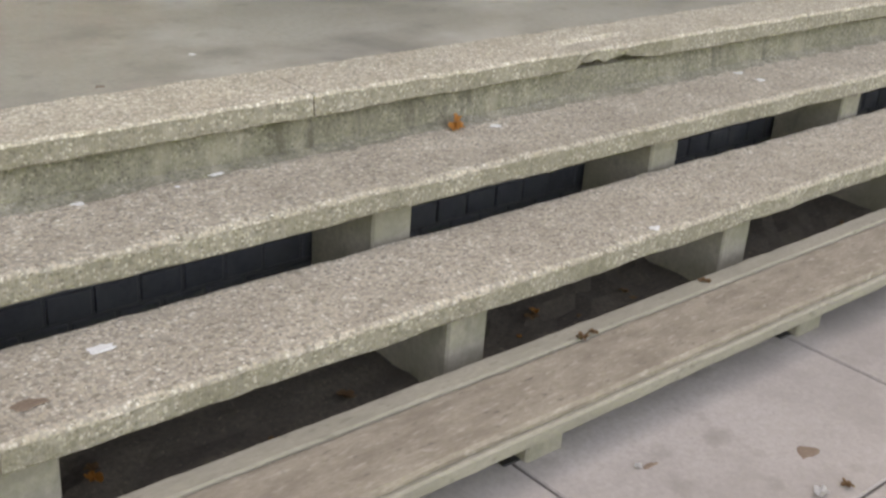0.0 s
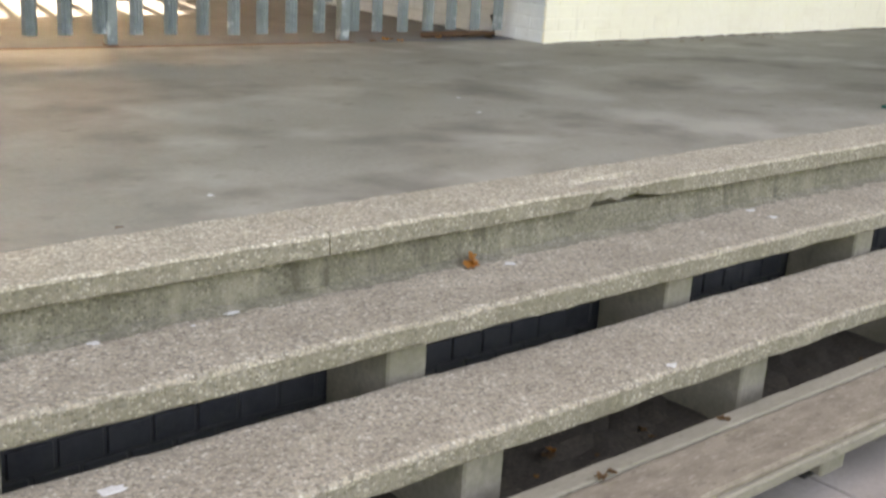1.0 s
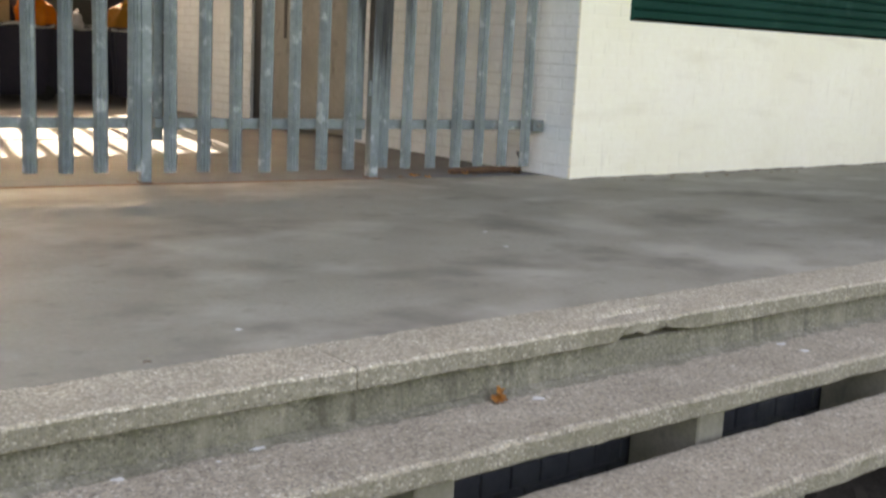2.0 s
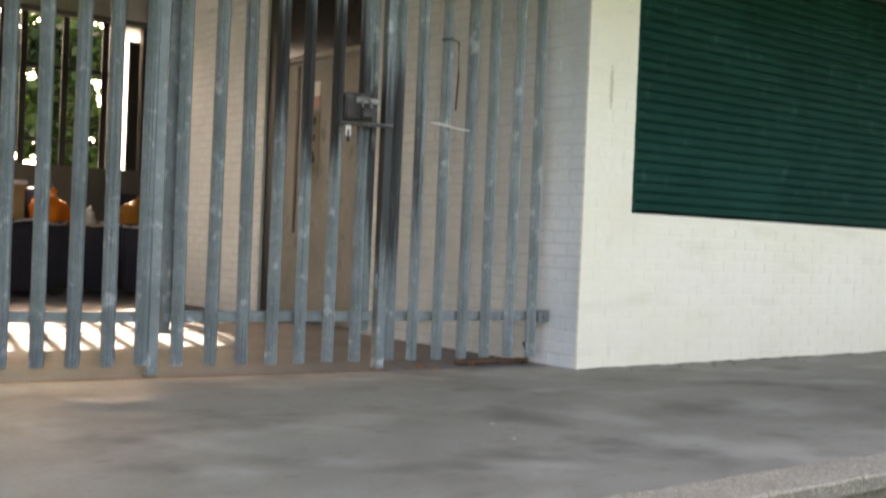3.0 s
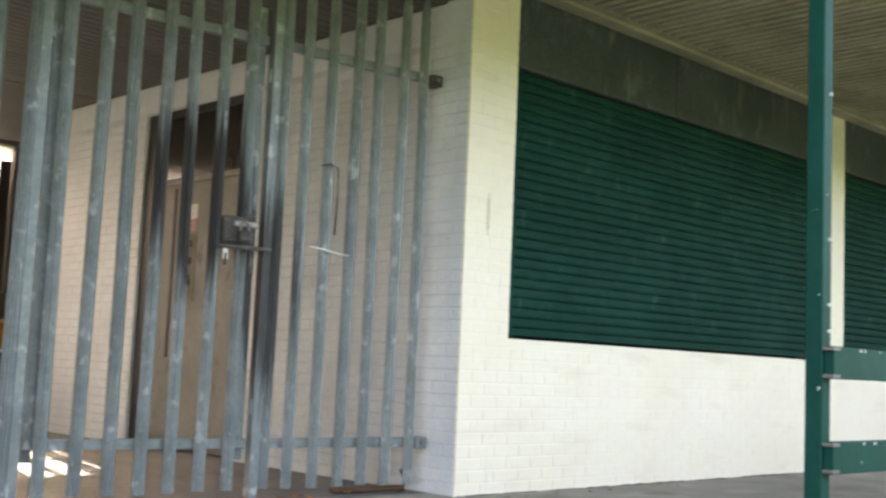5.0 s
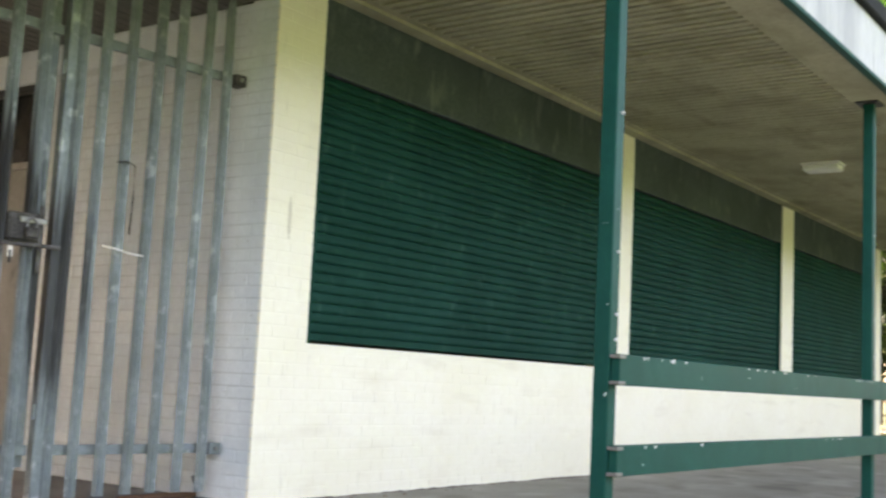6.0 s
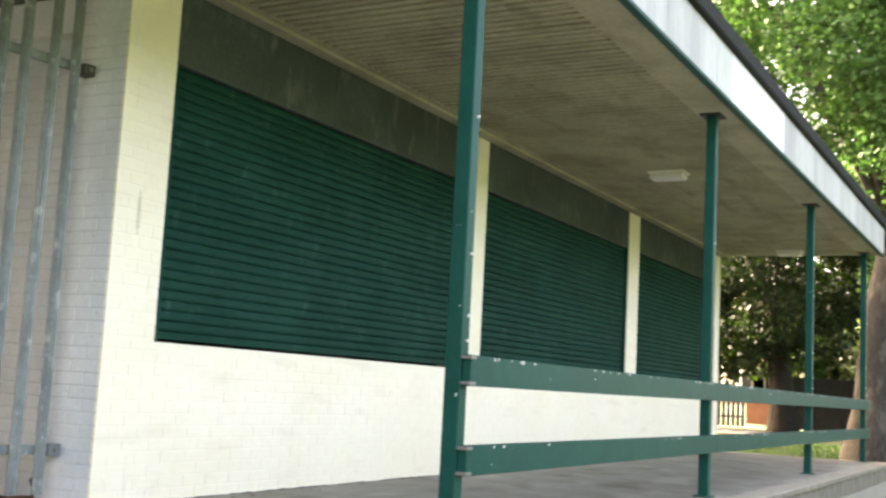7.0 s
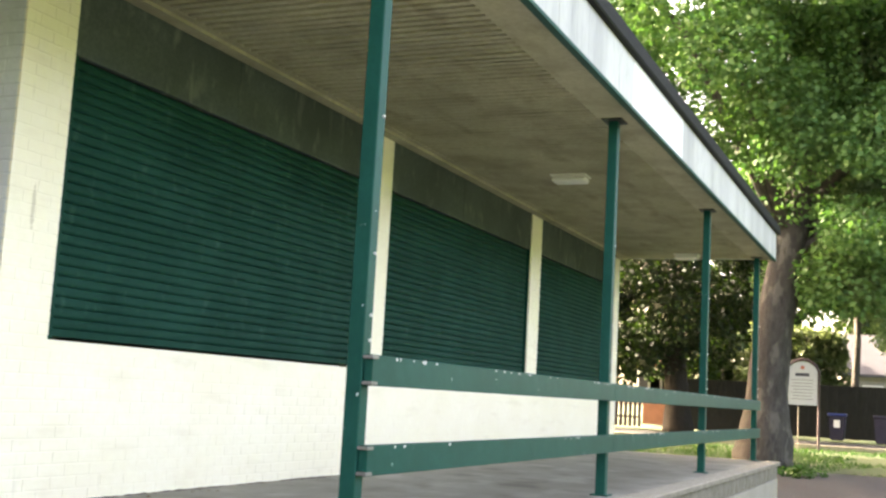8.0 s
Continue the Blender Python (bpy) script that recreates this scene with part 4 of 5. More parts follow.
# ---------------------------------------------------------------- bins at the far end
def wheelie_bin(x_, y_, turn, bag, lid_open=True):
    b = thing("wheelie_bin", (x_, y_, 0), "dark navy wheelie bin overfilled with rubbish bags", "bin", "bins at the end of the passage")
    b.rotation_euler, b.scale = (0, 0, radians(turn)), (1, 1, 0.8)
    body = bmesh.new()
    bmesh.ops.create_cube(body, size=1.0)
    for v in body.verts:
        k = 0.84 if v.co.z < 0 else 1.0
        v.co = (v.co.x * 0.60 * k, v.co.y * 0.62 * k, 0.08 + (v.co.z + 0.5) * 0.84)
    bmesh.ops.bevel(body, geom=body.edges[:], offset=0.035, segments=2, affect="EDGES")
    part("body", body, BINPLASTIC, b)
    part("rim", box((-0.325, -0.335, 0.90), (0.325, 0.335, 0.945), 0.015, None, 2), BINPLASTIC, b)
    ring = [(0.345 * math.copysign(min(1, abs(1.25 * math.cos(a))), math.cos(a)), 0.355 * math.copysign(min(1, abs(1.25 * math.sin(a))), math.sin(a)), 0.925 + 0.022 * math.sin(5 * a + turn)) for a in [2 * math.pi * k / 32 for k in range(33)]]
    part("liner", tube(ring, [0.016 + 0.008 * math.sin(k * 2.3) for k in range(33)], 6), WHITEBAG, b, "crumpled pale bin liner folded over the rim")
    for sx in (-0.26, 0.26):
        part("wheel", rod((sx - 0.03, 0.25, 0.1), (sx + 0.03, 0.25, 0.1), 0.1, n=20), RUBBER, b)
    lid = box((-0.33, 0.0, 0), (0.33, 0.05, 0.62), 0.02, None, 2)
    bmesh.ops.rotate(lid, cent=(0, 0, 0), matrix=Matrix.Rotation(radians(-12), 3, "X"), verts=lid.verts[:])
    bmesh.ops.translate(lid, vec=(0, 0.34, 0.75), verts=lid.verts[:])
    part("lid", lid, BINPLASTIC, b, "lid hanging open")
    return b


def sack(x_, y_, z_, r, mat, label, seed):
    s = thing("rubbish_bag", (x_, y_, z_), label, "bag", "bags on the bins")
    b = bmesh.new()
    bmesh.ops.create_icosphere(b, subdivisions=4, radius=1.0)
    for v in b.verts:
        n_ = noise.noise(v.co * 1.6 + Vector((seed, 0, 0))) * 0.28 + noise.noise(v.co * 5 + Vector((0, seed, 0))) * 0.13
        c = v.co * (1 + n_)
        v.co = (c.x * r, c.y * r, max(-0.55, c.z) * r * 1.05 + r * 0.5)
    part("film", b, mat, s, smooth=True)
    k = [(0, 0, r * 1.45), (0.02, 0.01, r * 1.65), (0.05, 0.0, r * 1.8)]
    part("knot", tube(k, [r * 0.16, r * 0.08, r * 0.2], 8), mat, s)


wheelie_bin(3.67, 11.45, 4, True)
wheelie_bin(4.86, 11.25, -10, True)
wheelie_bin(2.95, 11.5, 3, True)
wheelie_bin(4.27, 11.62, 82, True)
sack(3.87, 11.3, 0.73, 0.19, ORANGE, "bulging orange plastic rubbish bag", 1.0)
sack(4.70, 11.15, 0.73, 0.165, GOLD, "small golden-brown plastic rubbish bag", 7.0)
sack(2.92, 11.45, 0.74, 0.22, WHITEBAG, "white plastic rubbish bag", 9.0)
sack(4.25, 11.3, 0.73, 0.10, WHITEBAG, "crumpled white plastic bag", 12.0)
sack(4.08, 11.5, 0.74, 0.09, WHITEBAG, "crumpled white plastic bag", 15.0)
carton = thing("cardboard_box", (3.50, 11.35, 0.73), "torn brown cardboard box with white foam on top", "box")
part("sides", box((-0.11, -0.10, 0.0), (0.11, 0.12, 0.37), 0.006), CARDBOARD, carton)
part("flap", box((-0.12, -0.16, 0.33), (0.12, -0.10, 0.345), 0.003), CARDBOARD, carton)
part("foam", box((-0.14, -0.13, 0.371), (0.13, 0.13, 0.41), 0.012), WHITEBAG, carton, "white foam sheet")
# bars in the rear opening, their backlit silhouette put into the dark colour
rear = thing("rear_palisade", (0, FAR + 0.1, 1.36), "steel bars coloured dark as a silhouette in the rear opening", "bars")
xx = 0.95
while xx < 4.86:
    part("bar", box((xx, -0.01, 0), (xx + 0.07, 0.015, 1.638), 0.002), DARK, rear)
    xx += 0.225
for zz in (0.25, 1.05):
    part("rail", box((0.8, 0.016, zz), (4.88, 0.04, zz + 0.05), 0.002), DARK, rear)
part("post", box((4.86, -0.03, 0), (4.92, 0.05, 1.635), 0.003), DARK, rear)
# Sheet added to catch the sun from behind as a bright strip.
SHEET = leaf_material("white_translucent_sheet", (0.74, 0.77, 0.79), (0.78, 0.80, 0.82), 0.6, (1.0, 1.0, 1.0))
screen = thing("bright_strip_sheet", (5.0, FAR + 0.10, 1.36), "added white translucent sheet that glows in the sun, beside a dark panel", "screen")
part("strip", box((-0.055, -0.004, 0), (0.085, 0.004, 1.635), 0.001), SHEET, screen)
part("strip", box((0.086, -0.004, 1.48), (0.215, 0.004, 1.635), 0.001), SHEET, screen)
part("panel", box((0.087, -0.01, 0.002), (0.215, 0.012, 1.478), 0.002), DARK, screen, "dark inner panel")
part("clip", box((-0.075, -0.014, 0.93), (-0.01, -0.005, 0.965), 0.002), DARK, screen, "small dark clip")


# ---------------------------------------------------------------- trees
def leaf_cloud(name, blobs, count, size, mat, parent, seed, flat=0.5):
    """Thousands of small folded leaves scattered through overlapping clumps."""
    rng = np.random.default_rng(seed)
    c = np.array([b[:3] for b in blobs])
    r = np.array([b[3] for b in blobs])
    pick = rng.choice(len(blobs), count, p=r ** 2 / (r ** 2).sum())
    d = rng.normal(size=(count, 3))
    d /= np.linalg.norm(d, axis=1, keepdims=True)
    rad = r[pick] * (0.45 + 0.6 * rng.random(count) ** 0.6)
    pos = c[pick] + d * rad[:, None] * np.array([1, 1, 0.75])
    nrm = rng.normal(size=(count, 3)) + np.array([0, 0, flat * 2]) + d * 0.6
    nrm /= np.linalg.norm(nrm, axis=1, keepdims=True)
    ref = rng.normal(size=(count, 3))
    u = np.cross(nrm, ref)
    u /= np.linalg.norm(u, axis=1, keepdims=True)
    v = np.cross(nrm, u)
    s = size * (0.55 + 0.9 * rng.random(count))[:, None]
    tip, tail = pos + u * s * 0.6, pos - u * s * 0.5
    left, right = pos + v * s * 0.42 + nrm * s * 0.12, pos - v * s * 0.42 + nrm * s * 0.12
    vs = np.stack([tail, left, tip, right], 1).reshape(-1, 3)
    i = np.arange(count)[:, None] * 4
    fs = np.concatenate([i + np.array([[0, 2, 1]]), i + np.array([[0, 3, 2]])], 0)
    me = bpy.data.meshes.new(name)
    me.vertices.add(len(vs))
    me.vertices.foreach_set("co", vs.ravel())
    me.loops.add(fs.size)
    me.loops.foreach_set("vertex_index", fs.ravel().astype(np.int32))
    me.polygons.add(len(fs))
    me.polygons.foreach_set("loop_start", np.arange(0, fs.size, 3, dtype=np.int32))
    me.materials.append(mat)
    me.update(calc_edges=True)
    me.validate()
    ob = new(name, me)
    ob.parent = parent
    return ob


def clumps(centre, radii, n, r0, r1, seed, low=-1.0, high=1.0):
    rng = random.Random(seed)
    out = []
    while len(out) < n:
        p = [rng.uniform(-1, 1) for _ in range(3)]
        q = sum(a * a for a in p)
        if q > 1 or q < 0.18 or not low < p[2] < high:
            continue
        out.append((centre[0] + p[0] * radii[0], centre[1] + p[1] * radii[1], centre[2] + p[2] * radii[2], rng.uniform(r0, r1)))
    return out


def tree(label, base, lean, height, r, blobs, count, size, mat, seed, group="", flare=1.3, side_limbs=6, bark=None):
    t = thing("tree", base, label, "tree", group)
    bx, by, bz = base
    pts, rad = [], []
    for k in range(25):
        f = k / 24
        pts.append((lean[0] * f ** 1.3, lean[1] * f ** 1.3 + 0.05 * math.sin(f * 7 + seed), -0.15 + height * f))
        rad.append(r * (flare - (flare - 1) * min(1, f * 5)) * (1 - 0.35 * f))
    trunk = part("trunk", tube(pts, rad, 26, None, 0.13), bark or BARK, t, smooth=True)
    rng = random.Random(seed)
    top = Vector(pts[-1])
    for k in range(side_limbs):
        b = blobs[rng.randrange(len(blobs))]
        end = Vector((b[0] - bx, b[1] - by, b[2] - bz))
        f = rng.uniform(0.6, 1.0)
        a = Vector(pts[int(f * 24)])
        mid = a.lerp(end, 0.5) + Vector((rng.uniform(-.4, .4), rng.uniform(-.4, .4), rng.uniform(0.1, 0.8)))
        q = a.lerp(mid, 0.5)
        part("limb", tube([a, q, mid, mid.lerp(end, 0.5), end], [r * 0.34, r * 0.26, r * 0.18, r * 0.10, r * 0.04], 8, None, 0.1), bark or BARK, t, smooth=True)
    local = [(b[0] - bx, b[1] - by, b[2] - bz, b[3]) for b in blobs]
    leaf_cloud("crown", local, count, size, mat, t, seed)
    return t


main_blobs = clumps((26.5, 2.6, 10.0), (7.5, 8.5, 7.0), 230, 0.55, 1.35, 3, low=-0.93)
main_blobs += clumps((23.6, 1.2, 7.7), (1.2, 1.3, 1.9), 26, 0.4, 0.7, 18)
main_blobs += clumps((23.2, 2.0, 7.6), (2.2, 2.6, 2.2), 22, 0.6, 1.0, 6)
main_blobs += clumps((27.0, -0.2, 5.2), (3.0, 2.6, 1.7), 26, 0.45, 0.85, 4, low=-0.8)
main_blobs = [b for b in main_blobs if not (b[1] / b[0] > 0.145 and b[2] - b[3] < 0.17 * b[0] + 0.9) and not (b[1] > 3.6 and b[2] - b[3] < 3.9 + 0.55 * (b[1] - 1.0))]
tree("big plane tree with grey-brown trunk and dense green crown", (24.2, 3.15, ground_z(24.2, 0) - 0.02), (0.5, -0.9, 0), 7.5, 0.44, main_blobs, 250000, 0.108, LEAF, 5, "trees round the pavilion", 1.45, 9)
# Stands for sunlit hanging boughs; the thin trunk is added, out of view.
bough_blobs = clumps((25.2, 0.3, 3.9), (1.5, 1.75, 1.75), 36, 0.35, 0.62, 14) + clumps((24.9, 0.4, 7.0), (1.6, 1.7, 1.9), 40, 0.35, 0.6, 16)
tree("boughs on an added trunk, sunlight put into their pale leaves", (25.4, -0.3, ground_z(25.4, 0) - 0.05), (0, 0.3, 0), 5.6, 0.09, bough_blobs, 50000, 0.078, LEAF_LIT, 15, "trees round the pavilion", 1.3, 8)
second = clumps((38, 8.2, 6.2), (5.0, 4.0, 4.0), 60, 0.7, 1.4, 8)
# Unseen low clumps behind the pavilion, added to shade this trunk.
second += clumps((39.5, 12.6, 4.0), (3.0, 1.8, 2.8), 26, 0.7, 1.2, 10)
second += clumps((37, 9.5, 3.0), (2.5, 1.6, 1.2), 10, 0.5, 0.9, 9)
tree("tree with spreading branches behind the pavilion, leaves and bark darkened for shade", (38.5, 7.75, 0), (0.3, 0.3, 0), 6.0, 0.42, second, 60000, 0.15, LEAF_SHADE, 11, "trees round the pavilion", 1.3, 12, SHADEBARK)
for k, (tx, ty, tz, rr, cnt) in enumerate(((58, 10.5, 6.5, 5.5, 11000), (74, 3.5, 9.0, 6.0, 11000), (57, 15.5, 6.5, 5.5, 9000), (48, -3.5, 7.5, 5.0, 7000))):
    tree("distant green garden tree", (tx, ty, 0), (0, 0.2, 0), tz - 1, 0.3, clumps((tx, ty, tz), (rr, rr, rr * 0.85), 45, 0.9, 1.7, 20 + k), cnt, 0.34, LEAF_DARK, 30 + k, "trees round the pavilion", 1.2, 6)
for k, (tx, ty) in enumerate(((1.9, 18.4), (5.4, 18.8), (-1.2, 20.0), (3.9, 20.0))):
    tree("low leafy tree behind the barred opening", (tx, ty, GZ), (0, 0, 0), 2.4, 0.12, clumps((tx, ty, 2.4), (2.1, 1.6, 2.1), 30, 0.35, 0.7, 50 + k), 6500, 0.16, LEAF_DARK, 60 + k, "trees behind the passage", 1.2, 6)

# Unseen behind the pavilion; added to keep sun off apron and trunk.
tree("tall leafy tree hidden by the pavilion, added to cast shade", (23.0, 13.2, GZ), (0.2, -0.2, 0), 5.0, 0.3, clumps((24.0, 12.8, 5.7), (8.0, 3.6, 3.3), 130, 0.8, 1.4, 71), 60000, 0.26, LEAF, 72, "trees round the pavilion", 1.2, 8)
# The wide crown is added to shade the lawn and cover sky.
tree("slender tree behind the fence, its wide dark crown added for shade", (43.2, 2.35, 0), (0.2, 0, 0), 6.5, 0.15, clumps((43.5, 1.6, 8.4), (4.5, 5.5, 3.4), 60, 0.9, 1.6, 75), 26000, 0.3, LEAF_DARK, 76, "trees round the pavilion", 1.2, 8)


for k, (tx, ty, tz, rr) in enumerate(((46.5, 5.6, 2.3, 1.9), (47.5, 4.3, 2.6, 1.7), (46.0, 8.6, 2.6, 2.0))):
    tree("bright green garden bush above the fence", (tx, ty, 0), (0, 0, 0), tz, 0.1, clumps((tx, ty, tz), (rr, rr, rr * 0.9), 26, 0.45, 0.8, 80 + k), 6000, 0.2, BUSHLEAF if k < 2 else LEAF_DARK, 90 + k, "bushes beyond the fence", 1.2, 5)

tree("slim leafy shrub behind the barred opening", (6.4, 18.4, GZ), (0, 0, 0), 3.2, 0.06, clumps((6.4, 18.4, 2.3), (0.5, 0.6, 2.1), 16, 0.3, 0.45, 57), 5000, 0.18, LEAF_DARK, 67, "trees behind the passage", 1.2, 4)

# unseen tree belt, added on the open side to block low sky light
belt_rng = random.Random(140)
belt = [(-90 + 4.2 * k + belt_rng.uniform(-1, 1), -42 + belt_rng.uniform(-4, 4), belt_rng.uniform(2.0, 10.5), belt_rng.uniform(2.4, 4.2)) for k in range(44) for _ in range(3)]
woods = thing("unseen_tree_belt", (0, 0, 0), "unseen dense belt of trees added to block low sky light", "woods", kind="stuff")
leaf_cloud("foliage", belt, 34000, 1.1, LEAF, woods, 141)
for k in range(22):
    bx_ = -88 + 8.4 * k
    part("trunk", tube([(bx_, -42, GZ - 0.1), (bx_ + 0.2, -42, 3.0), (bx_ - 0.1, -42.2, 7.0)], [0.35, 0.26, 0.12], 8), SHADEBARK, woods)

# ---------------------------------------------------------------- lawn edge, path, far things
grass_bm_v, grass_bm_f = [], []
rng = random.Random(77)
for k in range(11000):
    gx, gy = rng.uniform(21.7, 31.0), rng.uniform(-0.5, 7.5)
    if gx < 23.1 and gy < 3.3:
        continue
    if noise.noise(Vector((gx * 0.5, gy * 0.5, 2))) < -0.25:
        continue
    gz = ground_z(gx, gy) - 0.06
    a, h, w = rng.uniform(0, 6.28), rng.uniform(0.05, 0.12), rng.uniform(0.008, 0.016)
    dx, dy = math.cos(a) * w, math.sin(a) * w
    lx, ly = rng.uniform(-.05, .05), rng.uniform(-.05, .05)
    o = len(grass_bm_v)
    grass_bm_v += [(gx - dx, gy - dy, gz), (gx + dx, gy + dy, gz), (gx + lx, gy + ly, gz + h)]
    grass_bm_f.append((o, o + 1, o + 2))
tagged(new("grass", mesh_from("grass", grass_bm_v, grass_bm_f, GRASSLEAF)), "short sunlit lawn grass round the tree", "grass", kind="stuff")

weeds = thing("weed_tuft", (21.9, 2.1, ground_z(21.9, 0) - 0.05), "low leafy green weeds at the terrace corner", "weeds")
leaf_cloud("leaves", [(0.0, 0.0, 0.08, 0.22), (0.4, -0.25, 0.05, 0.16), (0.2, 0.3, 0.06, 0.18)], 420, 0.07, GRASSLEAF, weeds, 91)

path = link("path", sheet(31.0, 38.0, -60, 60, 4, 12, -0.05, 0.03), PATHM)
tagged(path, "pale asphalt path across the park", "path", kind="structure")
verge = link("kerb", box((30.85, -60, -0.2), (30.99, 60, 0.0), 0.01), PIER)
tagged(verge, "concrete edging of the path", "kerb", kind="structure")

far_fence = thing("board_fence", (41.5, -6, 0), "tall dark close-boarded wooden fence", "fence")
yy = 0.0
bm_board = block_mesh("board", 0.02, 0.172, 1.80, FENCEWOOD)
while yy < 14.5:
    ob = new("board", bm_board)
    ob.parent = far_fence
    ob.location = (0.022 * (round(yy / 0.158) % 2), yy, 0.0)
    yy += 0.158
for zz in (0.35, 1.3):
    part("rail", box((0.055, 0, zz), (0.10, 14.6, zz + 0.09), 0), FENCEWOOD, far_fence)

# park notice board on two posts
sign = thing("park_sign", (30.0, 2.90, ground_z(30, 0) + 0.02), "arched white park notice board in a maroon frame", "sign")
for sy in (-0.40, 0.40):
    part("post", rod((0, sy, 0), (0, sy, 1.9), 0.032, n=10), MAROON, sign)
arch = [(0, 0.40 * math.cos(a), 1.86 + 0.36 * math.sin(a)) for a in [math.pi * k / 14 for k in range(15)]]
part("arch", tube(arch, [0.032] * 15, 8), MAROON, sign)
pan = bmesh.new()
ring = [(0.36, 1.08), (0.36, 1.84)] + [(0.36 * math.cos(math.pi * k / 14), 1.86 + 0.31 * math.sin(math.pi * k / 14)) for k in range(1, 14)] + [(-0.36, 1.84), (-0.36, 1.08)]
f0 = [pan.verts.new((-0.02, a, b)) for a, b in ring]
f1 = [pan.verts.new((0.02, a, b)) for a, b in ring]
pan.faces.new(f0[::-1])
pan.faces.new(f1)
for k in range(len(ring)):
    pan.faces.new((f0[k], f0[(k + 1) % len(ring)], f1[(k + 1) % len(ring)], f1[k]))
part("panel", pan, NOTICE, sign, "white notice panel")
part("heading", box((-0.026, -0.17, 1.80), (-0.021, 0.17, 1.88), 0), INK, sign, "dark heading bar")
part("emblem", rod((-0.026, 0, 2.02), (-0.021, 0, 2.02), 0.05, n=12), REDINK, sign, "small red emblem")
for k in range(7):
    part("text_line", box((-0.0245, -0.27 + 0.02 * (k % 3), 1.70 - k * 0.08), (-0.021, 0.27 - 0.05 * (k % 2), 1.712 - k * 0.08), 0), GREYBOX, sign)
stake = thing("sign_stake", (29.9, 2.98, ground_z(29.9, 0) - 0.05), "thin pale stake beside the notice board", "stake")
part("rod", rod((0, 0, 0), (0, 0, 1.1), 0.015, n=6), PIER, stake)

for bx_, by_, lidm, lab in ((38.6, 2.64, BLUE, "dark litter bin with a blue lid and notice"), (37.0, 1.22, BINPLASTIC, "dark plastic litter bin by the fence")):
    b = thing("litter_bin", (bx_, by_, 0), lab, "bin")
    b.scale = (0.85, 0.85, 0.88)
    body = bmesh.new()
    bmesh.ops.create_cube(body, size=1.0)
    for v in body.verts:
        k = 0.8 if v.co.z < 0 else 1.0
        v.co = (v.co.x * 0.6 * k, v.co.y * 0.6 * k, (v.co.z + 0.5) * 0.86)
    bmesh.ops.bevel(body, geom=body.edges[:], offset=0.03, segments=2, affect="EDGES")
    part("body", body, BINPLASTIC, b)
    part("lid", box((-0.34, -0.34, 0.862), (0.34, 0.34, 0.96), 0.03, None, 2), lidm, b)
    if lidm is BLUE:
        part("notice", box((-0.315, -0.11, 0.45), (-0.30, 0.11, 0.72), 0.003), PAPER, b, "white notice on the bin")


def house(at, w, d, h, ridge, wallm, roofm, label, turn=0):
    hs = thing("house", at, label, "house", "houses beyond the park")
    hs.rotation_euler = (0, 0, radians(turn))
    part("wall", box((0, -w / 2, 0), (d, w / 2, h), 0), wallm, hs)
    r = bmesh.new()
    ring = [(-0.4, h - 0.1), (d / 2, h + ridge), (d + 0.4, h - 0.1), (d + 0.4, h + 0.05), (d / 2, h + ridge + 0.18), (-0.4, h + 0.05)]
    a = [r.verts.new((x_, -w / 2 - 0.3, z_)) for x_, z_ in ring]
    b = [r.verts.new((x_, w / 2 + 0.3, z_)) for x_, z_ in ring]
    for k in range(6):
        r.faces.new((a[k], a[(k + 1) % 6], b[(k + 1) % 6], b[k]))
    r.faces.new((a[0], a[1], a[4], a[5]))
    r.faces.new((a[1], a[2], a[3], a[4]))
    r.faces.new((b[0], b[5], b[4], b[1]))
    r.faces.new((b[1], b[4], b[3], b[2]))
    bmesh.ops.recalc_face_normals(r, faces=r.faces[:])
    part("roof", r, roofm, hs)
    for k in range(3):
        yw = -w / 2 + w * (k + 0.5) / 3
        win = part("window", box((-0.05, yw - 0.5, h * 0.45), (0.06, yw + 0.5, h * 0.45 + 1.1), 0.01), PAPER, hs)
        for s in (-1, 1):
            part("pane", box((-0.06, yw + s * 0.24 - 0.2, h * 0.45 + 0.08), (-0.051, yw + s * 0.24 + 0.2, h * 0.45 + 1.02), 0), DARK, win)
    return hs


house((62, 0.2, 0), 7.0, 6.0, 2.9, 2.1, material("grey_render_far", (0.20, 0.195, 0.18), (0.28, 0.27, 0.25), 0.9, 1.0, 20.0, 0.1), ROOFTILE, "low grey rendered house with a pale tiled roof")
house((47, 10.15, 0), 1.5, 5.0, 2.4, 0.5, REDBRICK, REDBRICK, "narrow red brick outbuilding beyond the fence")
gate_far = thing("picket_fence", (40.5, 9.45, 0), "dark red upright fence boards", "fence")
for k in range(7):
    part("picket", box((0, k * 0.17, 0), (0.03, k * 0.17 + 0.11, 1.15), 0.004), MAROON, gate_far)
for zz in (0.3, 0.9):
    part("rail", box((0.031, 0, zz), (0.07, 1.2, zz + 0.07), 0), MAROON, gate_far)

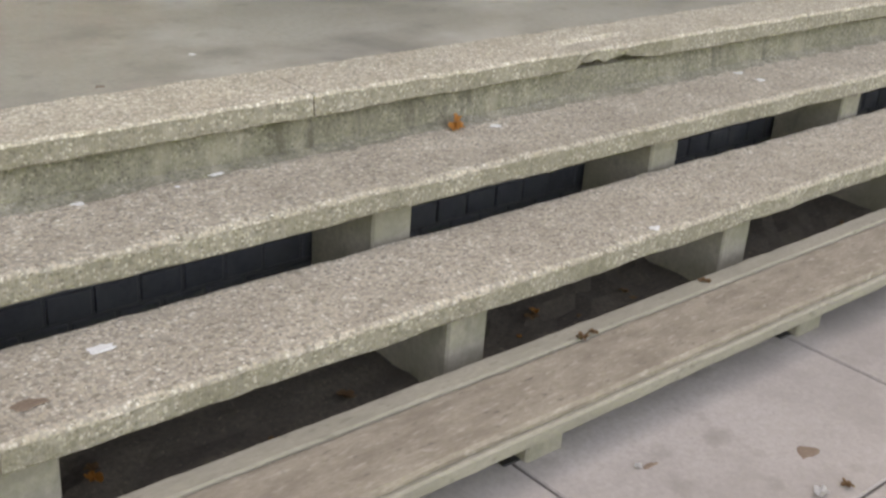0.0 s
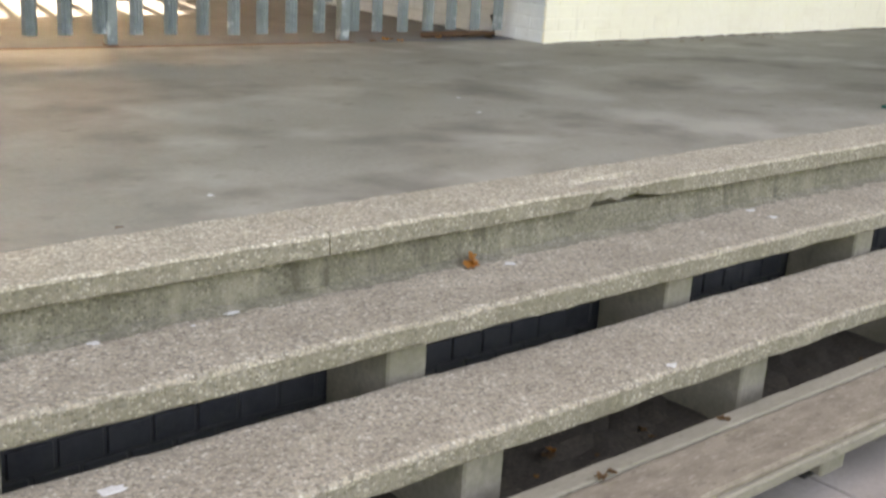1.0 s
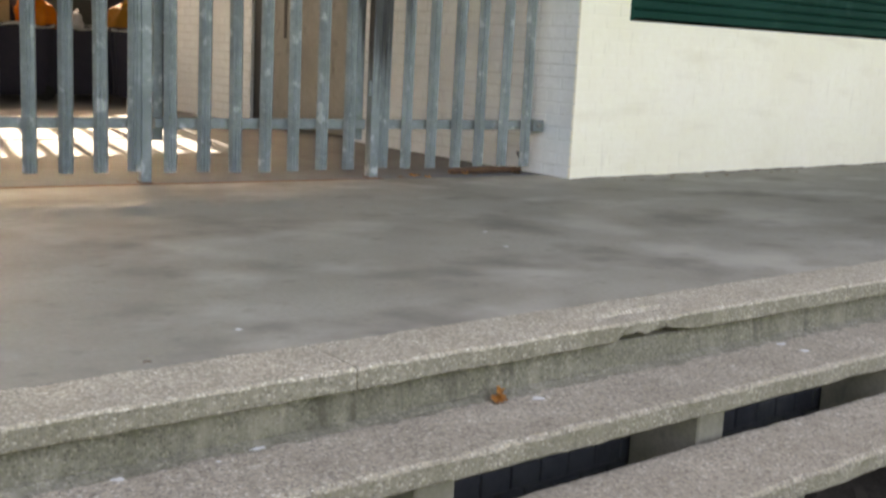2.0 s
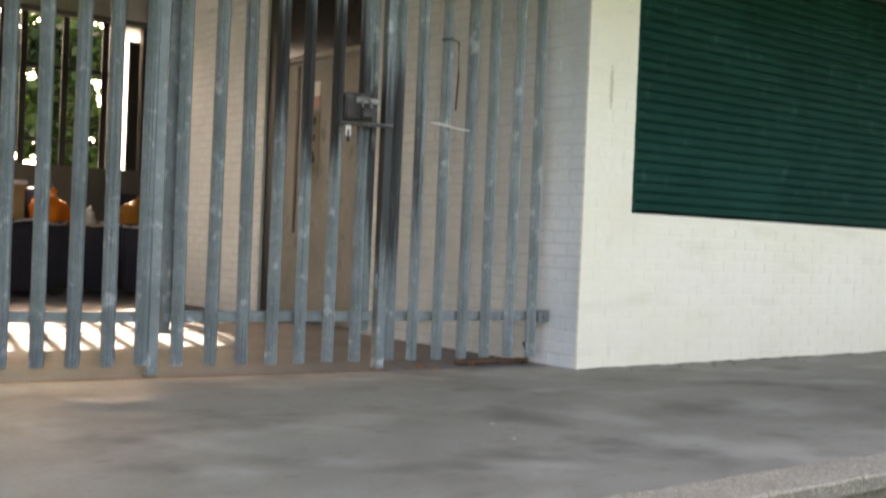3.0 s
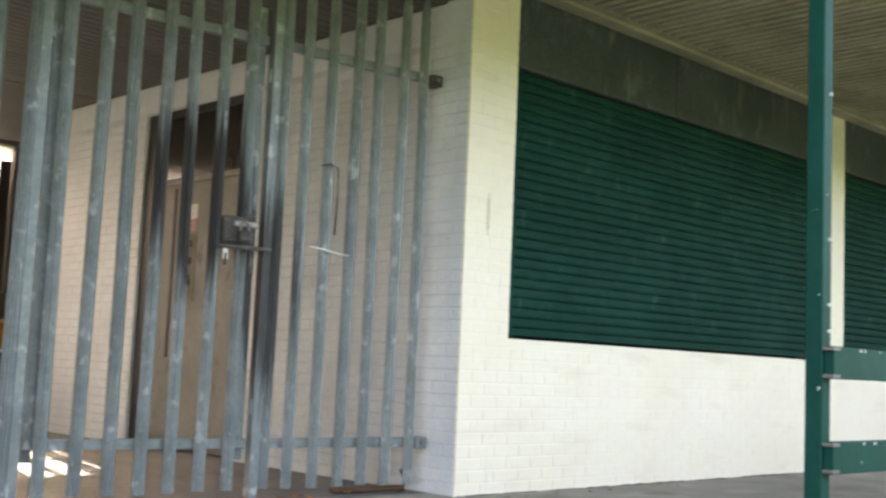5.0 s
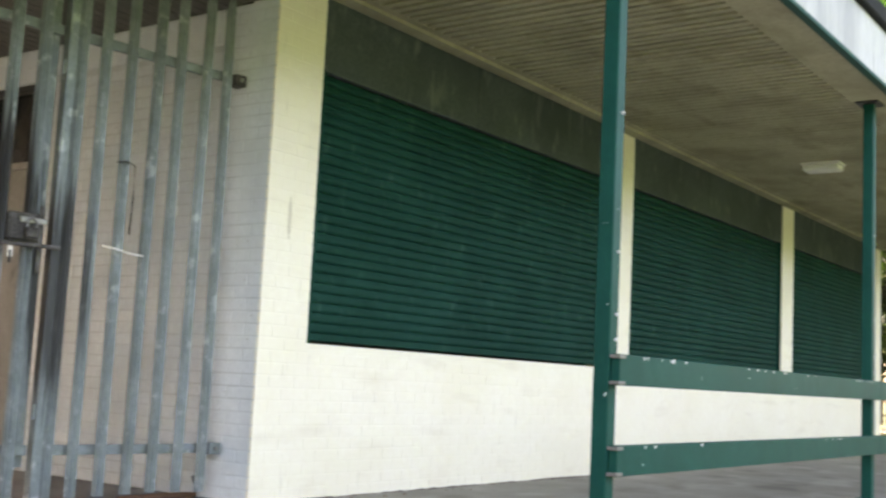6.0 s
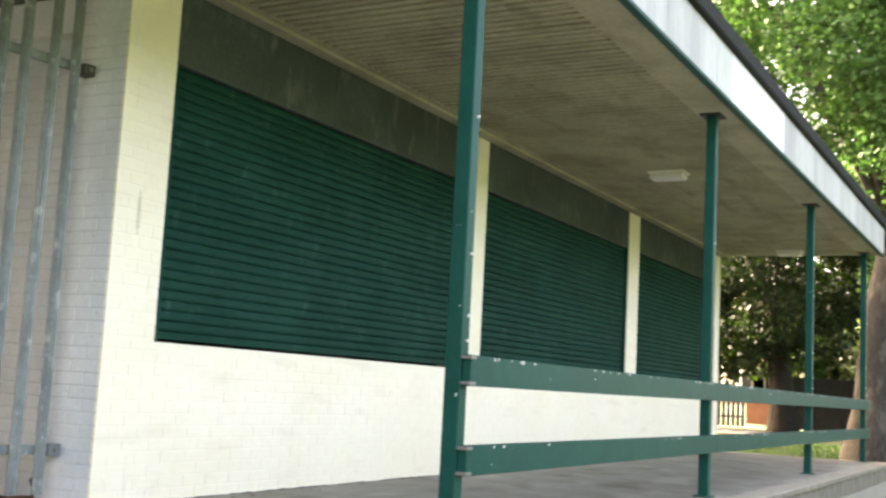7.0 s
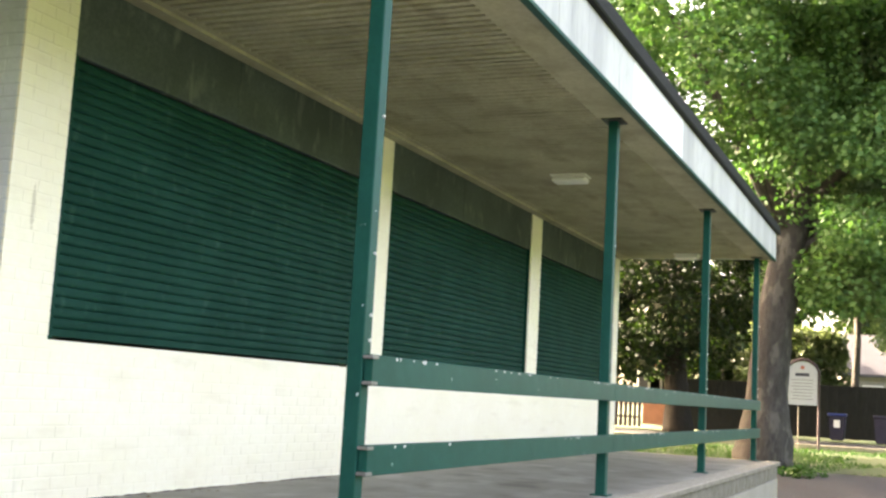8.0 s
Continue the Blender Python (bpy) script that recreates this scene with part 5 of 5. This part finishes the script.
# ---------------------------------------------------------------- small litter
def dropping(x_, y_, z_, w, d, mat=None, seed=0, label="white bird dropping splashed on the concrete", name="bird_dropping", h=0.0025):
    b = bmesh.new()
    n_ = 14
    ring = []
    for k in range(n_):
        a = 2 * math.pi * k / n_
        q = 1 + 0.8 * noise.noise(Vector((math.cos(a) * 1.7 + seed, math.sin(a) * 1.7, seed)))
        ring.append((math.cos(a) * w * q, math.sin(a) * d * q))
    lo = [b.verts.new((p, q, 0)) for p, q in ring]
    hi = [b.verts.new((p * 0.75, q * 0.75, h * (0.7 + 0.5 * noise.noise(Vector((p * 90, q * 90, seed)))))) for p, q in ring]
    top = b.verts.new((0, 0, h))
    for k in range(n_):
        b.faces.new((lo[k], lo[(k + 1) % n_], hi[(k + 1) % n_], hi[k]))
        b.faces.new((hi[k], hi[(k + 1) % n_], top))
    ob = link(name, b, mat or DROPPING)
    ob.location = (x_, y_, z_ - 0.001)
    return tagged(ob, label, "dropping" if name == "bird_dropping" else "stain", "marks on the concrete")


for k, (px, py, pz, w, d) in enumerate(((1.394, 2.559, 0.0, 0.010, 0.009), (0.881, 2.12, -RISE, 0.022, 0.012), (2.034, 2.08, -RISE, 0.018, 0.012), (3.155, 2.10, -RISE, 0.018, 0.012), (3.146, 2.01, -RISE, 0.016, 0.012),
                                        (1.214, 2.13, -RISE, 0.022, 0.007), (0.768, 1.79, -2 * RISE, 0.026, 0.014), (2.164, 1.606, -2 * RISE, 0.016, 0.013), (1.10, 2.10, -RISE, 0.010, 0.007), (2.9, 3.2, 0.0, 0.012, 0.010), (3.05, 3.5, 0.0, 0.010, 0.01))):
    dropping(px, py, pz + 0.002, w, d, None, k * 3.1)
dropping(0.585, 1.675, -2 * RISE + 0.002, 0.034, 0.017, GUM, 40.0, "brown crusty stain on the step", "food_stain", 0.003)
dropping(2.065, 1.027, GZ + 0.001, 0.028, 0.020, GUM, 44.0, "brown crusty stain on the paving", "food_stain", 0.003)
dropping(1.73, 1.20, GZ + 0.001, 0.020, 0.006, GUM, 48.0, "brown crusty stain on the paving", "food_stain", 0.003)
dropping(1.069, 2.40, 0.001, 0.010, 0.008, GUM, 51.0, "dark crusty spot on the terrace", "food_stain", 0.003)


def fallen_leaf(x_, y_, z_, s, turn, mat, label, seed, tilt=0.0):
    """A dry lobed leaf, curled up at its edges."""
    b = bmesh.new()
    n_ = 20
    c = b.verts.new((0, 0, 0.004))
    ring = []
    for k in range(n_):
        a = 2 * math.pi * k / n_
        q = s * (0.62 + 0.38 * abs(math.cos(2.5 * a)))
        ring.append(b.verts.new((q * math.cos(a), q * 0.75 * math.sin(a), 0.6 * q * (0.5 + 0.9 * noise.noise(Vector((math.cos(a) * 1.5 + seed, math.sin(a) * 1.5, 0)))))))
    for k in range(n_):
        b.faces.new((c, ring[k], ring[(k + 1) % n_]))
    bmesh.ops.solidify(b, geom=b.faces[:], thickness=0.0012)
    b.transform(Matrix.Rotation(tilt, 4, "X"))
    ob = link("fallen_leaf", b, mat)
    lift = min(v.co.z for v in ob.data.vertices)
    ob.location, ob.rotation_euler = (x_, y_, z_ - lift + 0.001), (0, 0, turn)
    return tagged(ob, label, "leaf", "fallen leaves")


fallen_leaf(1.92, 2.11, -RISE + 0.003, 0.030, 0.3, DEADLEAF, "curled orange dead leaf on the step", 1, 0.25)
fallen_leaf(1.93, 2.125, -RISE + 0.003, 0.027, 0.5, DEADLEAF, "curled orange dead leaf on the step", 5, 1.15)
fallen_leaf(1.80, 1.49, -3 * RISE + 0.004, 0.022, 0.2, BROWNLEAF, "thin brown dead leaf on the bottom step", 8)
fallen_leaf(1.84, 1.495, -3 * RISE + 0.004, 0.016, 1.2, BROWNLEAF, "thin brown dead leaf on the bottom step", 9)
fallen_leaf(1.95, 0.92, GZ + 0.002, 0.024, 0.2, DROPPING, "crumpled pale scrap of paper on the paving", 12)
fallen_leaf(2.02, 0.90, GZ + 0.002, 0.018, 1.2, BROWNLEAF, "small brown dead leaf on the paving", 13)
fallen_leaf(1.70, 1.21, GZ + 0.002, 0.012, 1.2, DROPPING, "crumpled pale scrap of paper on the paving", 14)
fallen_leaf(2.30, 1.525, -3 * RISE + 0.004, 0.020, 2.4, BROWNLEAF, "thin brown dead leaf on the bottom step", 15)
rng = random.Random(5)
for k in range(70):
    lx, ly = rng.uniform(0.3, 5.2), rng.uniform(1.66, 2.12)
    if abs((lx - 1.575 + 0.5085) % 1.017 - 0.5085) < 0.1:
        continue
    fallen_leaf(lx, ly, GZ + 0.03, rng.uniform(0.008, 0.026), rng.uniform(0, 6), DEADLEAF if k % 5 == 0 else BROWNLEAF, "small dry leaf on the soil under the steps", k + 20)
for k in range(14):
    fallen_leaf(rng.uniform(3.7, 4.7), GY - rng.uniform(0.0, 0.12), 0.001, rng.uniform(0.012, 0.03), rng.uniform(0, 6), DEADLEAF if k % 3 == 0 else BROWNLEAF, "dry brown leaf at the foot of the fence", k + 120)
for k in range(12):
    fallen_leaf(rng.uniform(5.0, 8.8), Y_WALL - rng.uniform(0.03, 0.22), 0.001, rng.uniform(0.008, 0.02), rng.uniform(0, 6), BROWNLEAF, "dry brown leaf at the foot of the wall", k + 160)

# ---------------------------------------------------------------- pieces of pavings and walls
for i in range(-6, 17):
    x0 = 1.492 + 1.017 * i
    for y0, y1 in ((0.865, 1.50), (-0.152, 0.859), (-1.169, -0.158), (-2.186, -1.175)):
        ob = new("slab", block_mesh("slab", 1.010, y1 - y0, 0.045, SLAB, 0.004))
        ob.parent = pavement
        za, zb = ground_z(x0, 0), ground_z(x0 + 1.0, 0)
        ob.location = (x0, y0, za - 0.045 + 0.003 * noise.noise(Vector((i * 1.7, y0 * 3, 0))))
        ob.rotation_euler = (0, -math.atan2(zb - za, 1.0), 0)

for i in range(-3, 9):
    x0 = 1.515 + 1.017 * i
    # Dark plate laid on the slab to paint the shade of a hole.
    part("hole_shade", box((x0 - 0.055, 1.375, GZ + 0.002), (x0 - 0.008, 1.49, GZ + 0.006), 0.001), DARK, pavement, "thin dark plate painting a shaded hole beside the pier foot")
rowh, blen = 0.075, 0.225
for r_ in range(5):
    for k in range(52):
        bx_ = -0.3 + k * 0.1125 + (0.056 if r_ % 2 else 0)
        ob = new("brick", block_mesh("brick", 0.1035, 0.02, 0.067, DARKBRICK))
        ob.parent = foundation
        ob.location = (bx_, 2.193 + 0.002 * math.sin(bx_ * 50 + r_), -0.61 + r_ * rowh)


def courses(u0, u1, z0, z1, holes=()):
    """Brick rectangles of a stretcher bond along a wall, cut at its ends and round openings."""
    out = []
    for r_ in range(int((z1 - z0) / rowh + 0.999)):
        za, zb = z0 + r_ * rowh, min(z0 + r_ * rowh + 0.065, z1)
        if zb - za < 0.02:
            continue
        cuts = [(u0, u1)]
        for h0, h1, hz0, hz1 in holes:
            if zb > hz0 and za < hz1:
                cuts = [c for a, b in cuts for c in ((a, min(b, h0)), (max(a, h1), b)) if c[1] - c[0] > 0.03]
        for a, b in cuts:
            k = math.floor((a - u0 - blen) / blen)
            while True:
                s = u0 + k * blen + (blen / 2 if r_ % 2 else 0)
                k += 1
                if s >= b - 0.02:
                    break
                lo, hi = max(a, s), min(b, s + blen - 0.01)
                if hi - lo > 0.025:
                    out.append((lo, hi, za, zb))
    return out


def brick_skin(parent, rects, along, near, mat, label):
    rects = sorted(rects, key=lambda q: q[0])
    rest = []
    for n_, (a, b, za, zb) in enumerate(rects):
        jit = 0.0015 * noise.noise(Vector((a * 9, za * 9, 0)))
        if n_ < 300:
            w = b - a
            me = block_mesh("brick", w, 0.016, zb - za, mat)
            ob = new("brick", me)
            ob.parent = parent
            if along == "x":
                ob.location = (a, near + jit, za)
            else:
                ob.matrix_basis = Matrix.Translation((near + jit, b, za)) @ Matrix.Rotation(radians(-90), 4, "Z")
        elif along == "x":
            rest.append(((a, near + jit, za), (b, near + 0.016, zb), "x"))
        else:
            rest.append(((near + jit, a, za), (near + 0.016, b, zb), "y"))
    if rest:
        slabs_in_one("brickwork", rest, mat, parent, label)


rects = courses(X_CORNER, X_END, 0.004, ROOF_Z - 0.005, [(a, b, SILL - 0.01, ROOF_Z) for a, b in BAYS])
brick_skin(wall_front, rects, "x", Y_WALL, CREAM, "cream painted brickwork further along the wall")
rects = courses(Y_WALL + 0.0165, 10.22, 0.004, 3.045, [(DY0, DY1, 0, DZ), (5.25, 10.3, 2.81, 3.2)])
brick_skin(wall_passage, rects, "y", X_CORNER, WHITE, "white painted brickwork deeper in the passage")
